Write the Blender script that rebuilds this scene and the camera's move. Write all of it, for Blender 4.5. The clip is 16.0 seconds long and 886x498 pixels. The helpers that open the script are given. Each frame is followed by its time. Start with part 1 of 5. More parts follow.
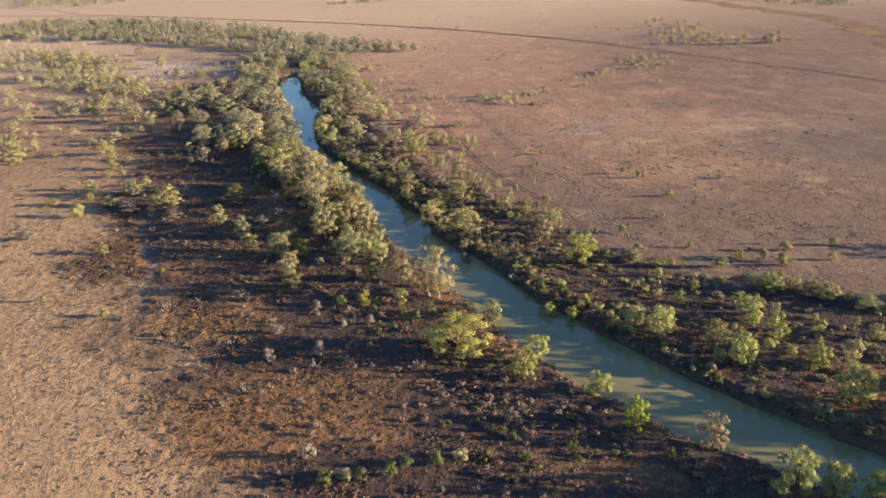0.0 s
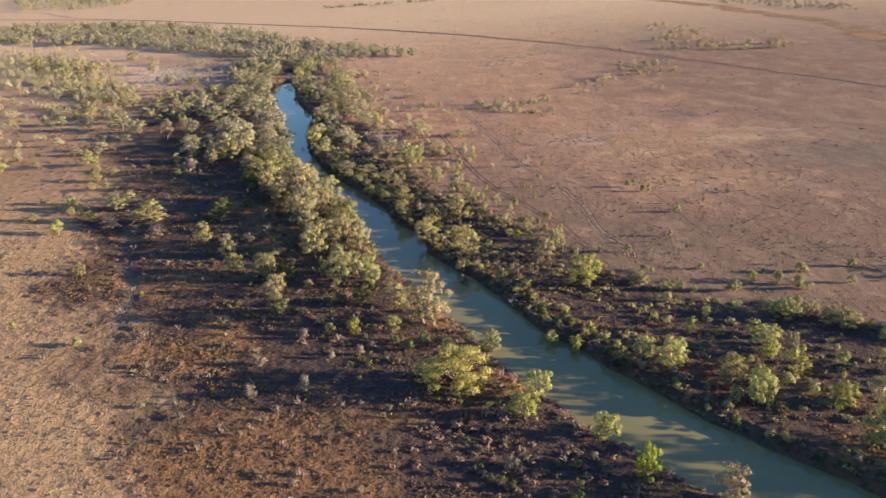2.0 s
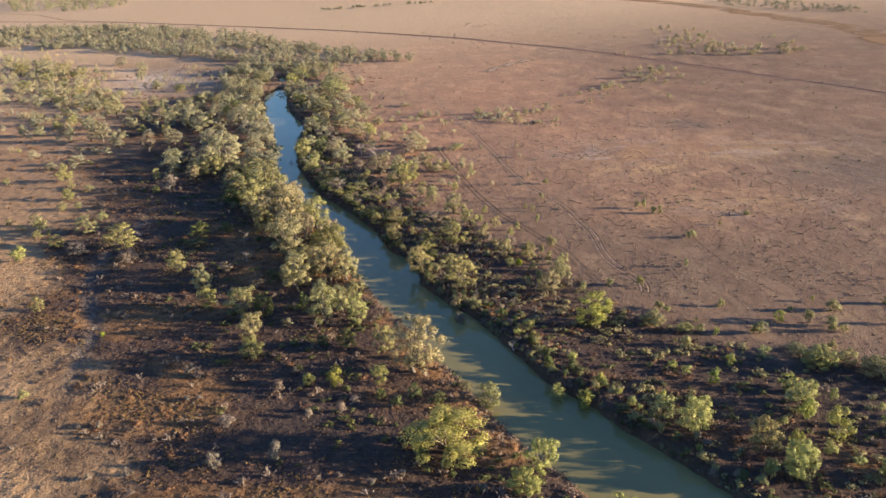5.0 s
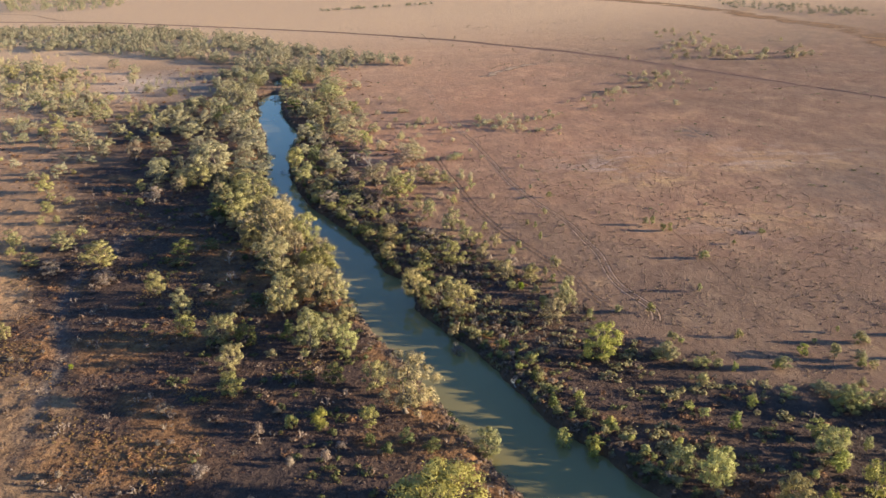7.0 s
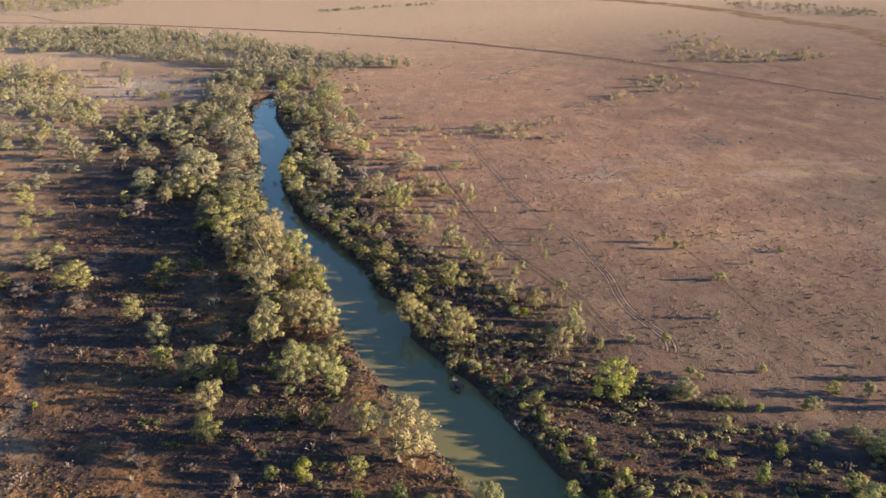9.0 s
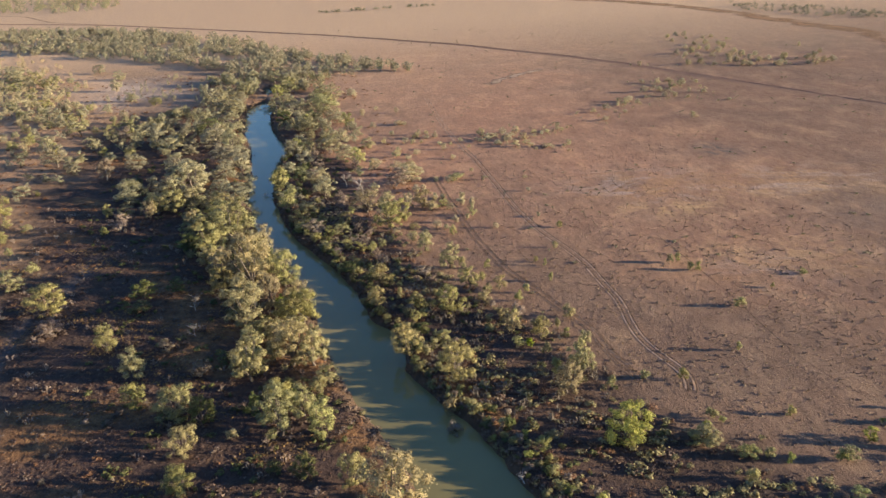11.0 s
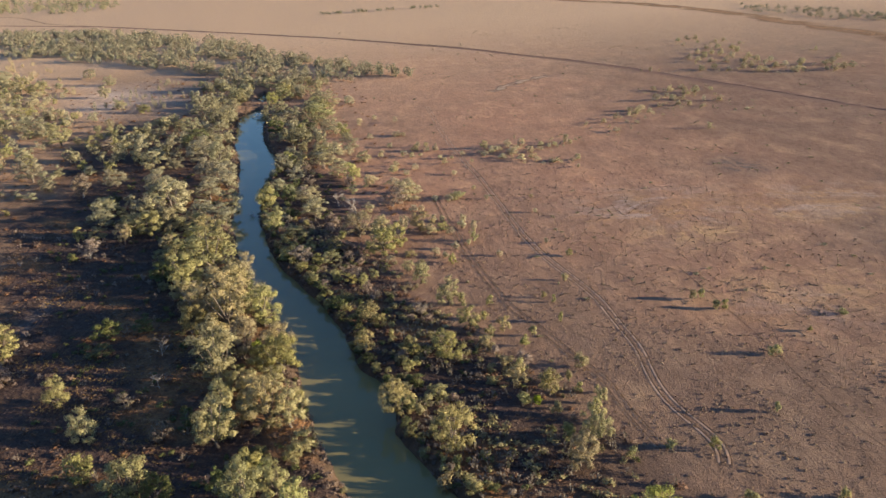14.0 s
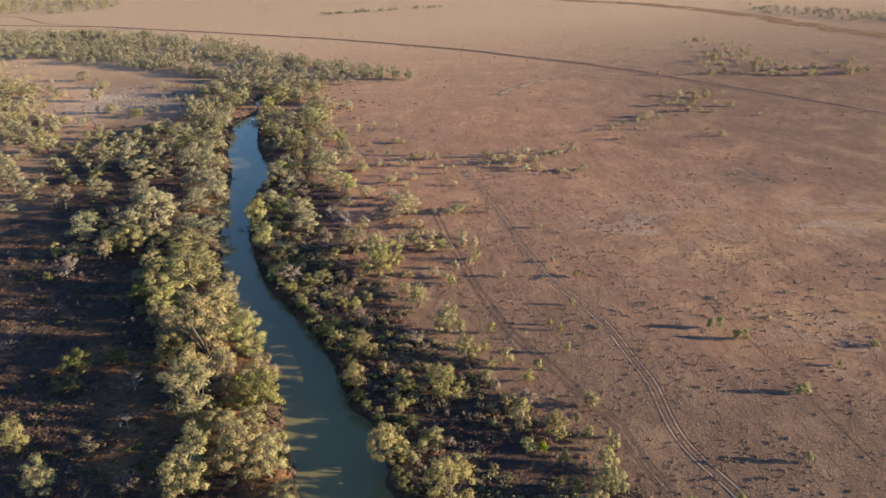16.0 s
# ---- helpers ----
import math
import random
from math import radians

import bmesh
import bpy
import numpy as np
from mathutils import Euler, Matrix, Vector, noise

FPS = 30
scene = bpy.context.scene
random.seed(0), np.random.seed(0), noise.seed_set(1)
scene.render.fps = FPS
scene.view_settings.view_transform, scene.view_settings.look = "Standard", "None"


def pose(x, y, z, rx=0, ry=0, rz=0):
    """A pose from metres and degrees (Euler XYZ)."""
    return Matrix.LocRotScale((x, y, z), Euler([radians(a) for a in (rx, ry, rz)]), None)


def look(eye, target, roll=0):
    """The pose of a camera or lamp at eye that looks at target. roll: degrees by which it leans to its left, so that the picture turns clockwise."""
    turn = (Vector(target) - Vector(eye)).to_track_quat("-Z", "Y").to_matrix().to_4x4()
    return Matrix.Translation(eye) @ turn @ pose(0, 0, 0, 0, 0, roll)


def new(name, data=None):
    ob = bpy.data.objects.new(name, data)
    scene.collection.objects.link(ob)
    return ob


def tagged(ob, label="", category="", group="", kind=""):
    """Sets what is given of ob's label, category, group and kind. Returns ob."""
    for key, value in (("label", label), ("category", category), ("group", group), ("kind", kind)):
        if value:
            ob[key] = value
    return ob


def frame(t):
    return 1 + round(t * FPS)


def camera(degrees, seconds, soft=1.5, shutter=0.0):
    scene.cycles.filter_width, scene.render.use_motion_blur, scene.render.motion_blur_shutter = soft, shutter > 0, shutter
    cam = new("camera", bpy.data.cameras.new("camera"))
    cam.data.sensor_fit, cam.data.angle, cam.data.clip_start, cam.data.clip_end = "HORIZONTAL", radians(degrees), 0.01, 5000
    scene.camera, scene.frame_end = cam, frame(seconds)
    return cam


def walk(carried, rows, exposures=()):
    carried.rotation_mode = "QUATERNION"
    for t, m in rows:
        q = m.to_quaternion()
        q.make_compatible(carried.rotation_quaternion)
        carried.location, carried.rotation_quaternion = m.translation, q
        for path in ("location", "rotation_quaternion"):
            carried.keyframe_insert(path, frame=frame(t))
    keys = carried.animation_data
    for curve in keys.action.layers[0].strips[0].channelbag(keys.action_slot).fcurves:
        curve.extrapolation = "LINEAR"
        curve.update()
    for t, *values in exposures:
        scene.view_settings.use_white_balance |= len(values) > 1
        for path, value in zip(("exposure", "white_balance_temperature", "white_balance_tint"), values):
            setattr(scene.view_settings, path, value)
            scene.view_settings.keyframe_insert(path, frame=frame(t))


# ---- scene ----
cam = camera(59.6, 16.0, 1.5)


# ---- camera and its walk ----
PATH = [
    (0, (0.715, -0.396, 83.129), (0.813, 1.455, 82.377), -1.9),
    (0.5, (1.12, 2.666, 83.14), (1.219, 4.517, 82.39), -1.9),
    (1, (1.569, 5.777, 83.186), (1.668, 7.629, 82.437), -1.9),
    (1.5, (2.022, 8.97, 83.245), (2.121, 10.823, 82.497), -1.9),
    (2, (2.494, 12.277, 83.319), (2.594, 14.13, 82.573), -1.9),
    (2.5, (2.997, 15.661, 83.393), (3.097, 17.514, 82.647), -1.9),
    (3, (3.519, 19.107, 83.477), (3.619, 20.961, 82.732), -1.9),
    (3.5, (4.057, 22.532, 83.547), (4.157, 24.385, 82.802), -1.9),
    (4, (4.576, 26.07, 83.615), (4.675, 27.923, 82.87), -1.9),
    (6.5, (6.923, 44.041, 83.99), (7.02, 45.894, 83.244), -1.8),
    (7, (7.335, 47.722, 83.99), (7.433, 49.576, 83.245), -1.7),
    (7.5, (7.75, 51.359, 83.976), (7.847, 53.212, 83.229), -1.7),
    (8, (8.191, 55.106, 83.986), (8.288, 56.959, 83.24), -1.7),
    (8.5, (8.663, 58.808, 84.01), (8.758, 60.661, 83.263), -1.7),
    (9, (9.126, 62.545, 84.023), (9.22, 64.398, 83.277), -1.7),
    (11.5, (11.293, 81.219, 83.869), (11.381, 83.073, 83.124), -1.7),
    (12, (11.739, 84.973, 83.931), (11.826, 86.827, 83.185), -1.6),
    (12.5, (12.199, 88.687, 83.98), (12.285, 90.541, 83.234), -1.6),
    (13, (12.718, 92.435, 84.024), (12.801, 94.289, 83.278), -1.6),
    (13.5, (13.298, 96.127, 84.004), (13.378, 97.981, 83.258), -1.6),
    (14, (13.862, 99.862, 83.978), (13.94, 101.717, 83.233), -1.7),
    (14.5, (14.363, 103.587, 83.955), (14.438, 105.442, 83.21), -1.6),
    (15, (14.856, 107.34, 83.925), (14.93, 109.194, 83.179), -1.6),
    (15.5, (15.334, 110.992, 83.884), (15.406, 112.846, 83.138), -1.6),
    (16, (15.894, 114.715, 83.867), (15.963, 116.569, 83.121), -1.6),
]
walk(cam, [(t, look(eye, target, roll)) for t, eye, target, roll in PATH], [(0, 2.05), (4, 2.01), (8, 1.92), (12, 1.80), (16, 1.70)])


# ---- world, sun and exposure ----
SUN_ELEVATION, SUN_TURN = 9.9, 99.6  # degrees; the turn is clockwise from +y

world = bpy.data.worlds.new("evening_sky")
scene.world = world
world.use_nodes = True
sky = world.node_tree.nodes.new("ShaderNodeTexSky")
sky.sky_type, sky.sun_disc = "NISHITA", False
sky.sun_elevation, sky.sun_rotation = radians(SUN_ELEVATION), radians(SUN_TURN)
sky.air_density, sky.dust_density, sky.ozone_density = 1.2, 0.2, 4.0
background = world.node_tree.nodes["Background"]
background.inputs["Strength"].default_value = 0.076
clear_blue = world.node_tree.nodes.new("ShaderNodeMix")
clear_blue.data_type, clear_blue.blend_type = "RGBA", "MULTIPLY"
clear_blue.inputs["Factor"].default_value = 1.0
clear_blue.inputs[7].default_value = (0.95, 0.95, 1.13, 1)
world.node_tree.links.new(sky.outputs["Color"], clear_blue.inputs[6])
world.node_tree.links.new(clear_blue.outputs[2], background.inputs["Color"])

sun = new("sun", bpy.data.lights.new("sun", "SUN"))
sun.data.energy, sun.data.angle, sun.data.color = 5.0, radians(0.6), (1.0, 0.80, 0.55)
a, e = radians(SUN_TURN), radians(SUN_ELEVATION)
toward_sun = Vector((math.sin(a) * math.cos(e), math.cos(a) * math.cos(e), math.sin(e)))
sun.matrix_world = look(toward_sun * 100, (0, 0, 0))

# ---- materials ----


class Nodes:
    """A small helper to write node materials in few lines."""

    def __init__(self, name):
        self.mat = bpy.data.materials.new(name)
        self.mat.use_nodes = True
        self.tree = self.mat.node_tree
        self.shader = self.tree.nodes["Principled BSDF"]
        self.out = self.tree.nodes["Material Output"]

    def add(self, kind, **settings):
        n = self.tree.nodes.new("ShaderNode" + kind)
        for key, value in settings.items():
            setattr(n, key, value)
        return n

    def link(self, a, b):
        self.tree.links.new(a, b)

    def value(self, socket, v):
        if hasattr(v, "is_output"):
            self.link(v, socket)
        else:
            socket.default_value = v

    def noise(self, scale, detail=4.0, rough=0.6, warp=0.0, stretch=(1, 1, 1), shift=(0, 0, 0)):
        place = self.add("NewGeometry").outputs["Position"]
        mapping = self.add("Mapping")
        self.link(place, mapping.inputs["Vector"])
        mapping.inputs["Scale"].default_value = stretch
        mapping.inputs["Location"].default_value = shift
        n = self.add("TexNoise")
        self.link(mapping.outputs["Vector"], n.inputs["Vector"])
        for key, v in (("Scale", scale), ("Detail", detail), ("Roughness", rough), ("Distortion", warp)):
            n.inputs[key].default_value = v
        return n.outputs["Fac"]

    def ramp(self, fac, *stops):
        r = self.add("ValToRGB")
        self.link(fac, r.inputs["Fac"])
        el = r.color_ramp.elements
        while len(el) < len(stops):
            el.new(0.5)
        for item, (at, colour) in zip(el, stops):
            item.position = at
            item.color = (*colour, 1) if len(colour) == 3 else colour
        return r.outputs["Color"]

    def step(self, fac, low, high):
        m = self.add("MapRange", clamp=True)
        self.link(fac, m.inputs["Value"])
        m.inputs["From Min"].default_value, m.inputs["From Max"].default_value = low, high
        return m.outputs["Result"]

    def math(self, kind, a, b):
        m = self.add("Math", operation=kind)
        self.value(m.inputs[0], a)
        self.value(m.inputs[1], b)
        return m.outputs["Value"]

    def mix(self, fac, a, b, blend="MIX"):
        m = self.add("Mix", data_type="RGBA", blend_type=blend)
        self.value(m.inputs["Factor"], fac)
        for socket, v in ((m.inputs[6], a), (m.inputs[7], b)):
            self.value(socket, (*v, 1) if isinstance(v, tuple) and len(v) == 3 else v)
        return m.outputs[2]

    def attribute(self, name):
        return self.add("Attribute", attribute_name=name).outputs["Fac"]

    def bump(self, height, distance, strength=1.0, after=None):
        b = self.add("Bump")
        self.link(height, b.inputs["Height"])
        b.inputs["Distance"].default_value, b.inputs["Strength"].default_value = distance, strength
        if after is not None:
            self.link(after, b.inputs["Normal"])
        return b.outputs["Normal"]


def leaf_material(name, dark, light, tip, through_light=0.22):
    n = Nodes(name)
    island = n.add("NewGeometry").outputs["Random Per Island"]
    whole = n.add("ObjectInfo").outputs["Random"]
    between = lambda a, b, k: tuple(p + (q - p) * k for p, q in zip(a, b))
    colour = n.ramp(island, (0.0, between(dark, light, 0.45)), (0.55, light), (1.0, between(light, tip, 0.4)))
    shade = n.add("HueSaturation")
    n.link(colour, shade.inputs["Color"])
    other = n.math("FRACT", n.math("MULTIPLY", whole, 7.31), 0.0)
    n.link(n.math("ADD", 0.484, n.math("MULTIPLY", whole, 0.032)), shade.inputs["Hue"])
    n.link(n.math("ADD", 0.86, n.math("MULTIPLY", other, 0.26)), shade.inputs["Saturation"])
    n.link(n.math("ADD", 0.85, n.math("MULTIPLY", n.math("FRACT", n.math("MULTIPLY", whole, 3.77), 0.0), 0.42)), shade.inputs["Value"])
    colour = shade.outputs["Color"]
    n.link(colour, n.shader.inputs["Base Color"])
    n.shader.inputs["Roughness"].default_value = 0.65
    n.shader.inputs["Specular IOR Level"].default_value = 0.15
    glow = n.add("BsdfTranslucent")
    n.link(colour, glow.inputs["Color"])
    both = n.add("MixShader")
    both.inputs["Fac"].default_value = through_light
    n.link(n.shader.outputs["BSDF"], both.inputs[1])
    n.link(glow.outputs["BSDF"], both.inputs[2])
    n.link(both.outputs["Shader"], n.out.inputs["Surface"])
    return n.mat


def bark_material(name, dark, light):
    n = Nodes(name)
    grain = n.noise(2.0, 5, 0.65, 0.6, (3, 3, 0.6))
    n.link(n.ramp(grain, (0.3, dark), (0.7, light)), n.shader.inputs["Base Color"])
    n.shader.inputs["Roughness"].default_value = 0.85
    n.link(n.bump(grain, 0.05), n.shader.inputs["Normal"])
    return n.mat


def ground_material():
    n = Nodes("soil_and_litter")
    large = n.noise(0.012, 5, 0.6, 0.8)
    patch = n.noise(0.08, 6, 0.65, 0.5, (1.0, 0.65, 1), (40, 10, 0))
    small = n.noise(0.45, 6, 0.7)
    fine = n.noise(2.2, 5, 0.7)
    red = n.ramp(patch, (0.30, (0.108, 0.074, 0.055)), (0.52, (0.150, 0.104, 0.076)), (0.72, (0.210, 0.148, 0.102)))
    red = n.mix(n.step(large, 0.35, 0.68), red, (0.172, 0.109, 0.077), "MIX")
    streak = n.noise(0.09, 6, 0.72, 0.8, (1.0, 0.5, 1), (3, 8, 0))
    red = n.mix(0.55, red, n.ramp(streak, (0.28, (0.72, 0.70, 0.70)), (0.5, (1, 1, 1)), (0.72, (1.32, 1.26, 1.16))), "MULTIPLY")
    straw = n.math("MULTIPLY", n.step(patch, 0.52, 0.74), n.step(large, 0.45, 0.66))
    plain = n.mix(straw, red, (0.290, 0.200, 0.125))
    # Plain multiplied paler with distance, less so to the right.
    plain = n.mix(n.attribute("paled_ground"), plain, (1.76, 1.56, 1.44), "MULTIPLY")
    tan = n.ramp(small, (0.30, (0.235, 0.145, 0.078)), (0.60, (0.385, 0.250, 0.140)), (0.85, (0.480, 0.330, 0.195)))
    plain = n.mix(n.math("MULTIPLY", n.attribute("tan_soil"), 0.95), plain, tan)
    # Far plain turns to straw; the paling also stands for distance haze.
    plain = n.mix(n.math("MULTIPLY", n.attribute("straw"), n.step(patch, -0.6, 0.4)), plain, (0.448, 0.314, 0.198))
    plain = n.mix(n.math("MULTIPLY", n.attribute("straw_patch"), n.step(n.noise(0.11, 7, 0.75, 0.9, (1.0, 0.75, 1), (5, 31, 0)), 0.46, 0.56)), plain, (0.400, 0.262, 0.140))
    plain = n.mix(n.math("MULTIPLY", n.attribute("grey_patch"), n.step(n.noise(0.13, 7, 0.75, 0.9, (1.0, 0.75, 1), (9, 77, 0)), 0.36, 0.58)), plain, (0.112, 0.090, 0.080))
    crust = n.step(n.noise(0.045, 7, 0.72, 0.9, (0.8, 1.3, 1), (17, 23, 0)), 0.50, 0.60)
    plain = n.mix(n.math("MULTIPLY", crust, n.attribute("crust")), plain, (0.335, 0.262, 0.222))
    tussock = n.step(n.noise(0.055, 7, 0.75, 1.2, (0.7, 1.4, 1), (51, 9, 0)), 0.51, 0.62)
    plain = n.mix(n.math("MULTIPLY", tussock, n.attribute("crust")), plain, (0.330, 0.200, 0.100))
    plain = n.mix(n.attribute("sand"), plain, (0.480, 0.370, 0.285))
    speck = n.ramp(fine, (0.25, (0.50, 0.48, 0.48)), (0.5, (1, 1, 1)), (0.8, (1.25, 1.2, 1.1)))
    plain = n.mix(0.8, plain, speck, "MULTIPLY")
    plain = n.mix(0.8, plain, n.ramp(n.noise(0.45, 5, 0.75, 0.2, (1.3, 0.45, 1)), (0.30, (0.70, 0.69, 0.69)), (0.5, (1, 1, 1)), (0.70, (1.25, 1.22, 1.18))), "MULTIPLY")
    litter = n.ramp(small, (0.25, (0.030, 0.022, 0.020)), (0.48, (0.062, 0.042, 0.033)), (0.66, (0.106, 0.067, 0.043)), (0.85, (0.170, 0.110, 0.065)))
    litter = n.mix(n.step(n.noise(0.09, 4, 0.6, 0.5, shift=(7, 3, 0)), 0.42, 0.62), litter, (0.068, 0.046, 0.039))
    rust = n.ramp(small, (0.28, (0.090, 0.050, 0.029)), (0.50, (0.172, 0.095, 0.047)), (0.75, (0.285, 0.166, 0.084)))
    litter = n.mix(n.attribute("rust"), litter, rust)
    litter = n.mix(0.75, litter, speck, "MULTIPLY")
    # Dark flats: soil colour that also has tree shade painted in.
    litter = n.mix(n.math("MULTIPLY", n.attribute("dark_soil_and_shade"), 0.8), litter, n.ramp(small, (0.3, (0.034, 0.027, 0.026)), (0.75, (0.085, 0.060, 0.050))))
    colour = n.mix(n.attribute("litter"), plain, litter)
    # Bare gully floor, its bluish shade painted in as dark grey.
    shaded_gully = n.ramp(small, (0.3, (0.070, 0.064, 0.062)), (0.7, (0.130, 0.117, 0.110)))
    colour = n.mix(n.attribute("shaded_gully"), colour, shaded_gully)
    mud = n.ramp(small, (0.3, (0.050, 0.036, 0.026)), (0.7, (0.130, 0.085, 0.055)))
    colour = n.mix(n.attribute("mud"), colour, mud)
    n.link(colour, n.shader.inputs["Base Color"])
    n.shader.inputs["Roughness"].default_value = 0.95
    n.shader.inputs["Specular IOR Level"].default_value = 0.1
    rough_height = n.math("MULTIPLY", n.math("ADD", n.math("MULTIPLY", n.noise(0.9, 4, 0.6), 0.7), n.math("MULTIPLY", n.noise(0.36, 3, 0.5, 0.4, (1.2, 0.9, 1)), 1.9)), n.math("ADD", 0.65, n.math("MULTIPLY", n.math("ADD", n.attribute("tan_soil"), n.attribute("litter")), 1.0)))
    lumps = n.bump(rough_height, 0.24, 0.8)
    n.link(n.bump(fine, 0.28, 0.95, lumps), n.shader.inputs["Normal"])
    return n.mat


def earth_material(name, dark, light):
    n = Nodes(name)
    grain = n.noise(0.8, 6, 0.7, 0.3)
    n.link(n.ramp(grain, (0.3, dark), (0.7, light)), n.shader.inputs["Base Color"])
    n.shader.inputs["Roughness"].default_value = 0.95
    n.shader.inputs["Specular IOR Level"].default_value = 0.1
    n.link(n.bump(n.noise(3.0, 4, 0.6), 0.06, 0.7), n.shader.inputs["Normal"])
    return n.mat


def worn_material(name, dark, light, amount, patch_scale=0.35):
    """Bare earth that thins out towards a strip's edges and in patches."""
    n = Nodes(name)
    grain = n.noise(0.8, 6, 0.7, 0.3)
    n.link(n.ramp(grain, (0.3, dark), (0.7, light)), n.shader.inputs["Base Color"])
    n.shader.inputs["Roughness"].default_value = 0.95
    n.shader.inputs["Specular IOR Level"].default_value = 0.1
    patches = n.step(n.noise(patch_scale, 5, 0.7, 0.4), 0.22 if patch_scale > 0.1 else 0.36, 0.55)
    clear_part = n.add("BsdfTransparent")
    both = n.add("MixShader")
    n.link(n.math("MULTIPLY", n.math("MULTIPLY", n.attribute("cover"), patches), amount), both.inputs["Fac"])
    n.link(clear_part.outputs["BSDF"], both.inputs[1])
    n.link(n.shader.outputs["BSDF"], both.inputs[2])
    n.link(both.outputs["Shader"], n.out.inputs["Surface"])
    return n.mat


def water_material():
    n = Nodes("murky_water")
    silt = n.noise(0.03, 4, 0.5, 0.4)
    n.link(n.ramp(silt, (0.35, (0.165, 0.146, 0.064)), (0.65, (0.205, 0.176, 0.076))), n.shader.inputs["Base Color"])
    n.shader.inputs["Roughness"].default_value = 0.06
    n.shader.inputs["IOR"].default_value = 1.33
    n.shader.inputs["Specular IOR Level"].default_value = 0.5
    n.link(n.bump(n.noise(0.8, 3, 0.5, 0.2, (1, 0.5, 1)), 0.02, 0.12), n.shader.inputs["Normal"])
    return n.mat


GROUND = ground_material()
WATER = water_material()
RUT = worn_material("rut_soil", (0.080, 0.052, 0.040), (0.100, 0.066, 0.050), 0.9)
PACKED = worn_material("packed_pale_soil", (0.330, 0.220, 0.150), (0.420, 0.290, 0.205), 1.0)
FAINT = worn_material("faintly_worn_soil", (0.260, 0.172, 0.118), (0.330, 0.225, 0.155), 0.5)
TRODDEN = worn_material("trodden_soil", (0.080, 0.054, 0.042), (0.100, 0.068, 0.052), 0.45)
SCAR = worn_material("bare_pale_soil", (0.330, 0.235, 0.165), (0.470, 0.345, 0.245), 0.75, 0.09)
WASH = worn_material("orange_grass_soil", (0.210, 0.115, 0.058), (0.360, 0.215, 0.115), 0.8, 0.02)
GRADED = earth_material("graded_red_soil", (0.165, 0.098, 0.070), (0.215, 0.132, 0.094))
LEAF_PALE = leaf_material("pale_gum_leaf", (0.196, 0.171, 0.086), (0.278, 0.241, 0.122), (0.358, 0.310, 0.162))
LEAF_OLIVE = leaf_material("olive_leaf", (0.170, 0.160, 0.070), (0.246, 0.231, 0.103), (0.330, 0.306, 0.142))
LEAF_LIME = leaf_material("lime_olive_leaf", (0.176, 0.182, 0.062), (0.255, 0.260, 0.090), (0.335, 0.332, 0.126))
# Leaf colour for distant trees, with haze painted in as grey.
LEAF_HAZED = leaf_material("hazed_grey_green_leaf", (0.172, 0.161, 0.097), (0.246, 0.229, 0.142), (0.325, 0.302, 0.190))
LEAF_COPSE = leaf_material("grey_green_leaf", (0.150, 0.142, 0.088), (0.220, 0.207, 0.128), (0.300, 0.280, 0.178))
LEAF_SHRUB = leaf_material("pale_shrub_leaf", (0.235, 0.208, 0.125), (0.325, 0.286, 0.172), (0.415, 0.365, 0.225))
LEAF_YELLOW = leaf_material("yellow_green_leaf", (0.195, 0.190, 0.062), (0.270, 0.258, 0.084), (0.345, 0.328, 0.118))
LEAF_BRIGHT = leaf_material("bright_green_leaf", (0.120, 0.150, 0.022), (0.190, 0.225, 0.036), (0.280, 0.305, 0.060))
LEAF_DARK = leaf_material("dark_green_leaf", (0.060, 0.070, 0.028), (0.105, 0.116, 0.046), (0.165, 0.168, 0.068))
LEAF_DRY = leaf_material("dry_grey_twig", (0.130, 0.102, 0.080), (0.200, 0.160, 0.126), (0.270, 0.220, 0.174), 0.15)
LEAF_RUST = leaf_material("rust_dry_leaf", (0.108, 0.063, 0.035), (0.168, 0.098, 0.050), (0.235, 0.144, 0.076), 0.2)
LEAF_OCHRE = leaf_material("golden_brown_dry_grass", (0.165, 0.098, 0.044), (0.250, 0.152, 0.070), (0.330, 0.212, 0.104), 0.2)
LEAF_PLUM = leaf_material("dull_brown_twig", (0.080, 0.058, 0.050), (0.135, 0.100, 0.082), (0.200, 0.150, 0.118), 0.15)
LEAF_SALT = leaf_material("grey_brown_saltbush_leaf", (0.120, 0.092, 0.070), (0.175, 0.136, 0.104), (0.235, 0.186, 0.142), 0.15)
LEAF_STRAW = leaf_material("straw_grass", (0.230, 0.160, 0.105), (0.320, 0.225, 0.145), (0.400, 0.290, 0.190), 0.2)
BARK_PALE = bark_material("pale_gum_bark", (0.060, 0.047, 0.038), (0.150, 0.122, 0.098))
BARK_GREY = bark_material("grey_dead_wood", (0.130, 0.110, 0.098), (0.330, 0.295, 0.260))
BARK_BROWN = bark_material("brown_bark", (0.060, 0.042, 0.032), (0.150, 0.108, 0.080))

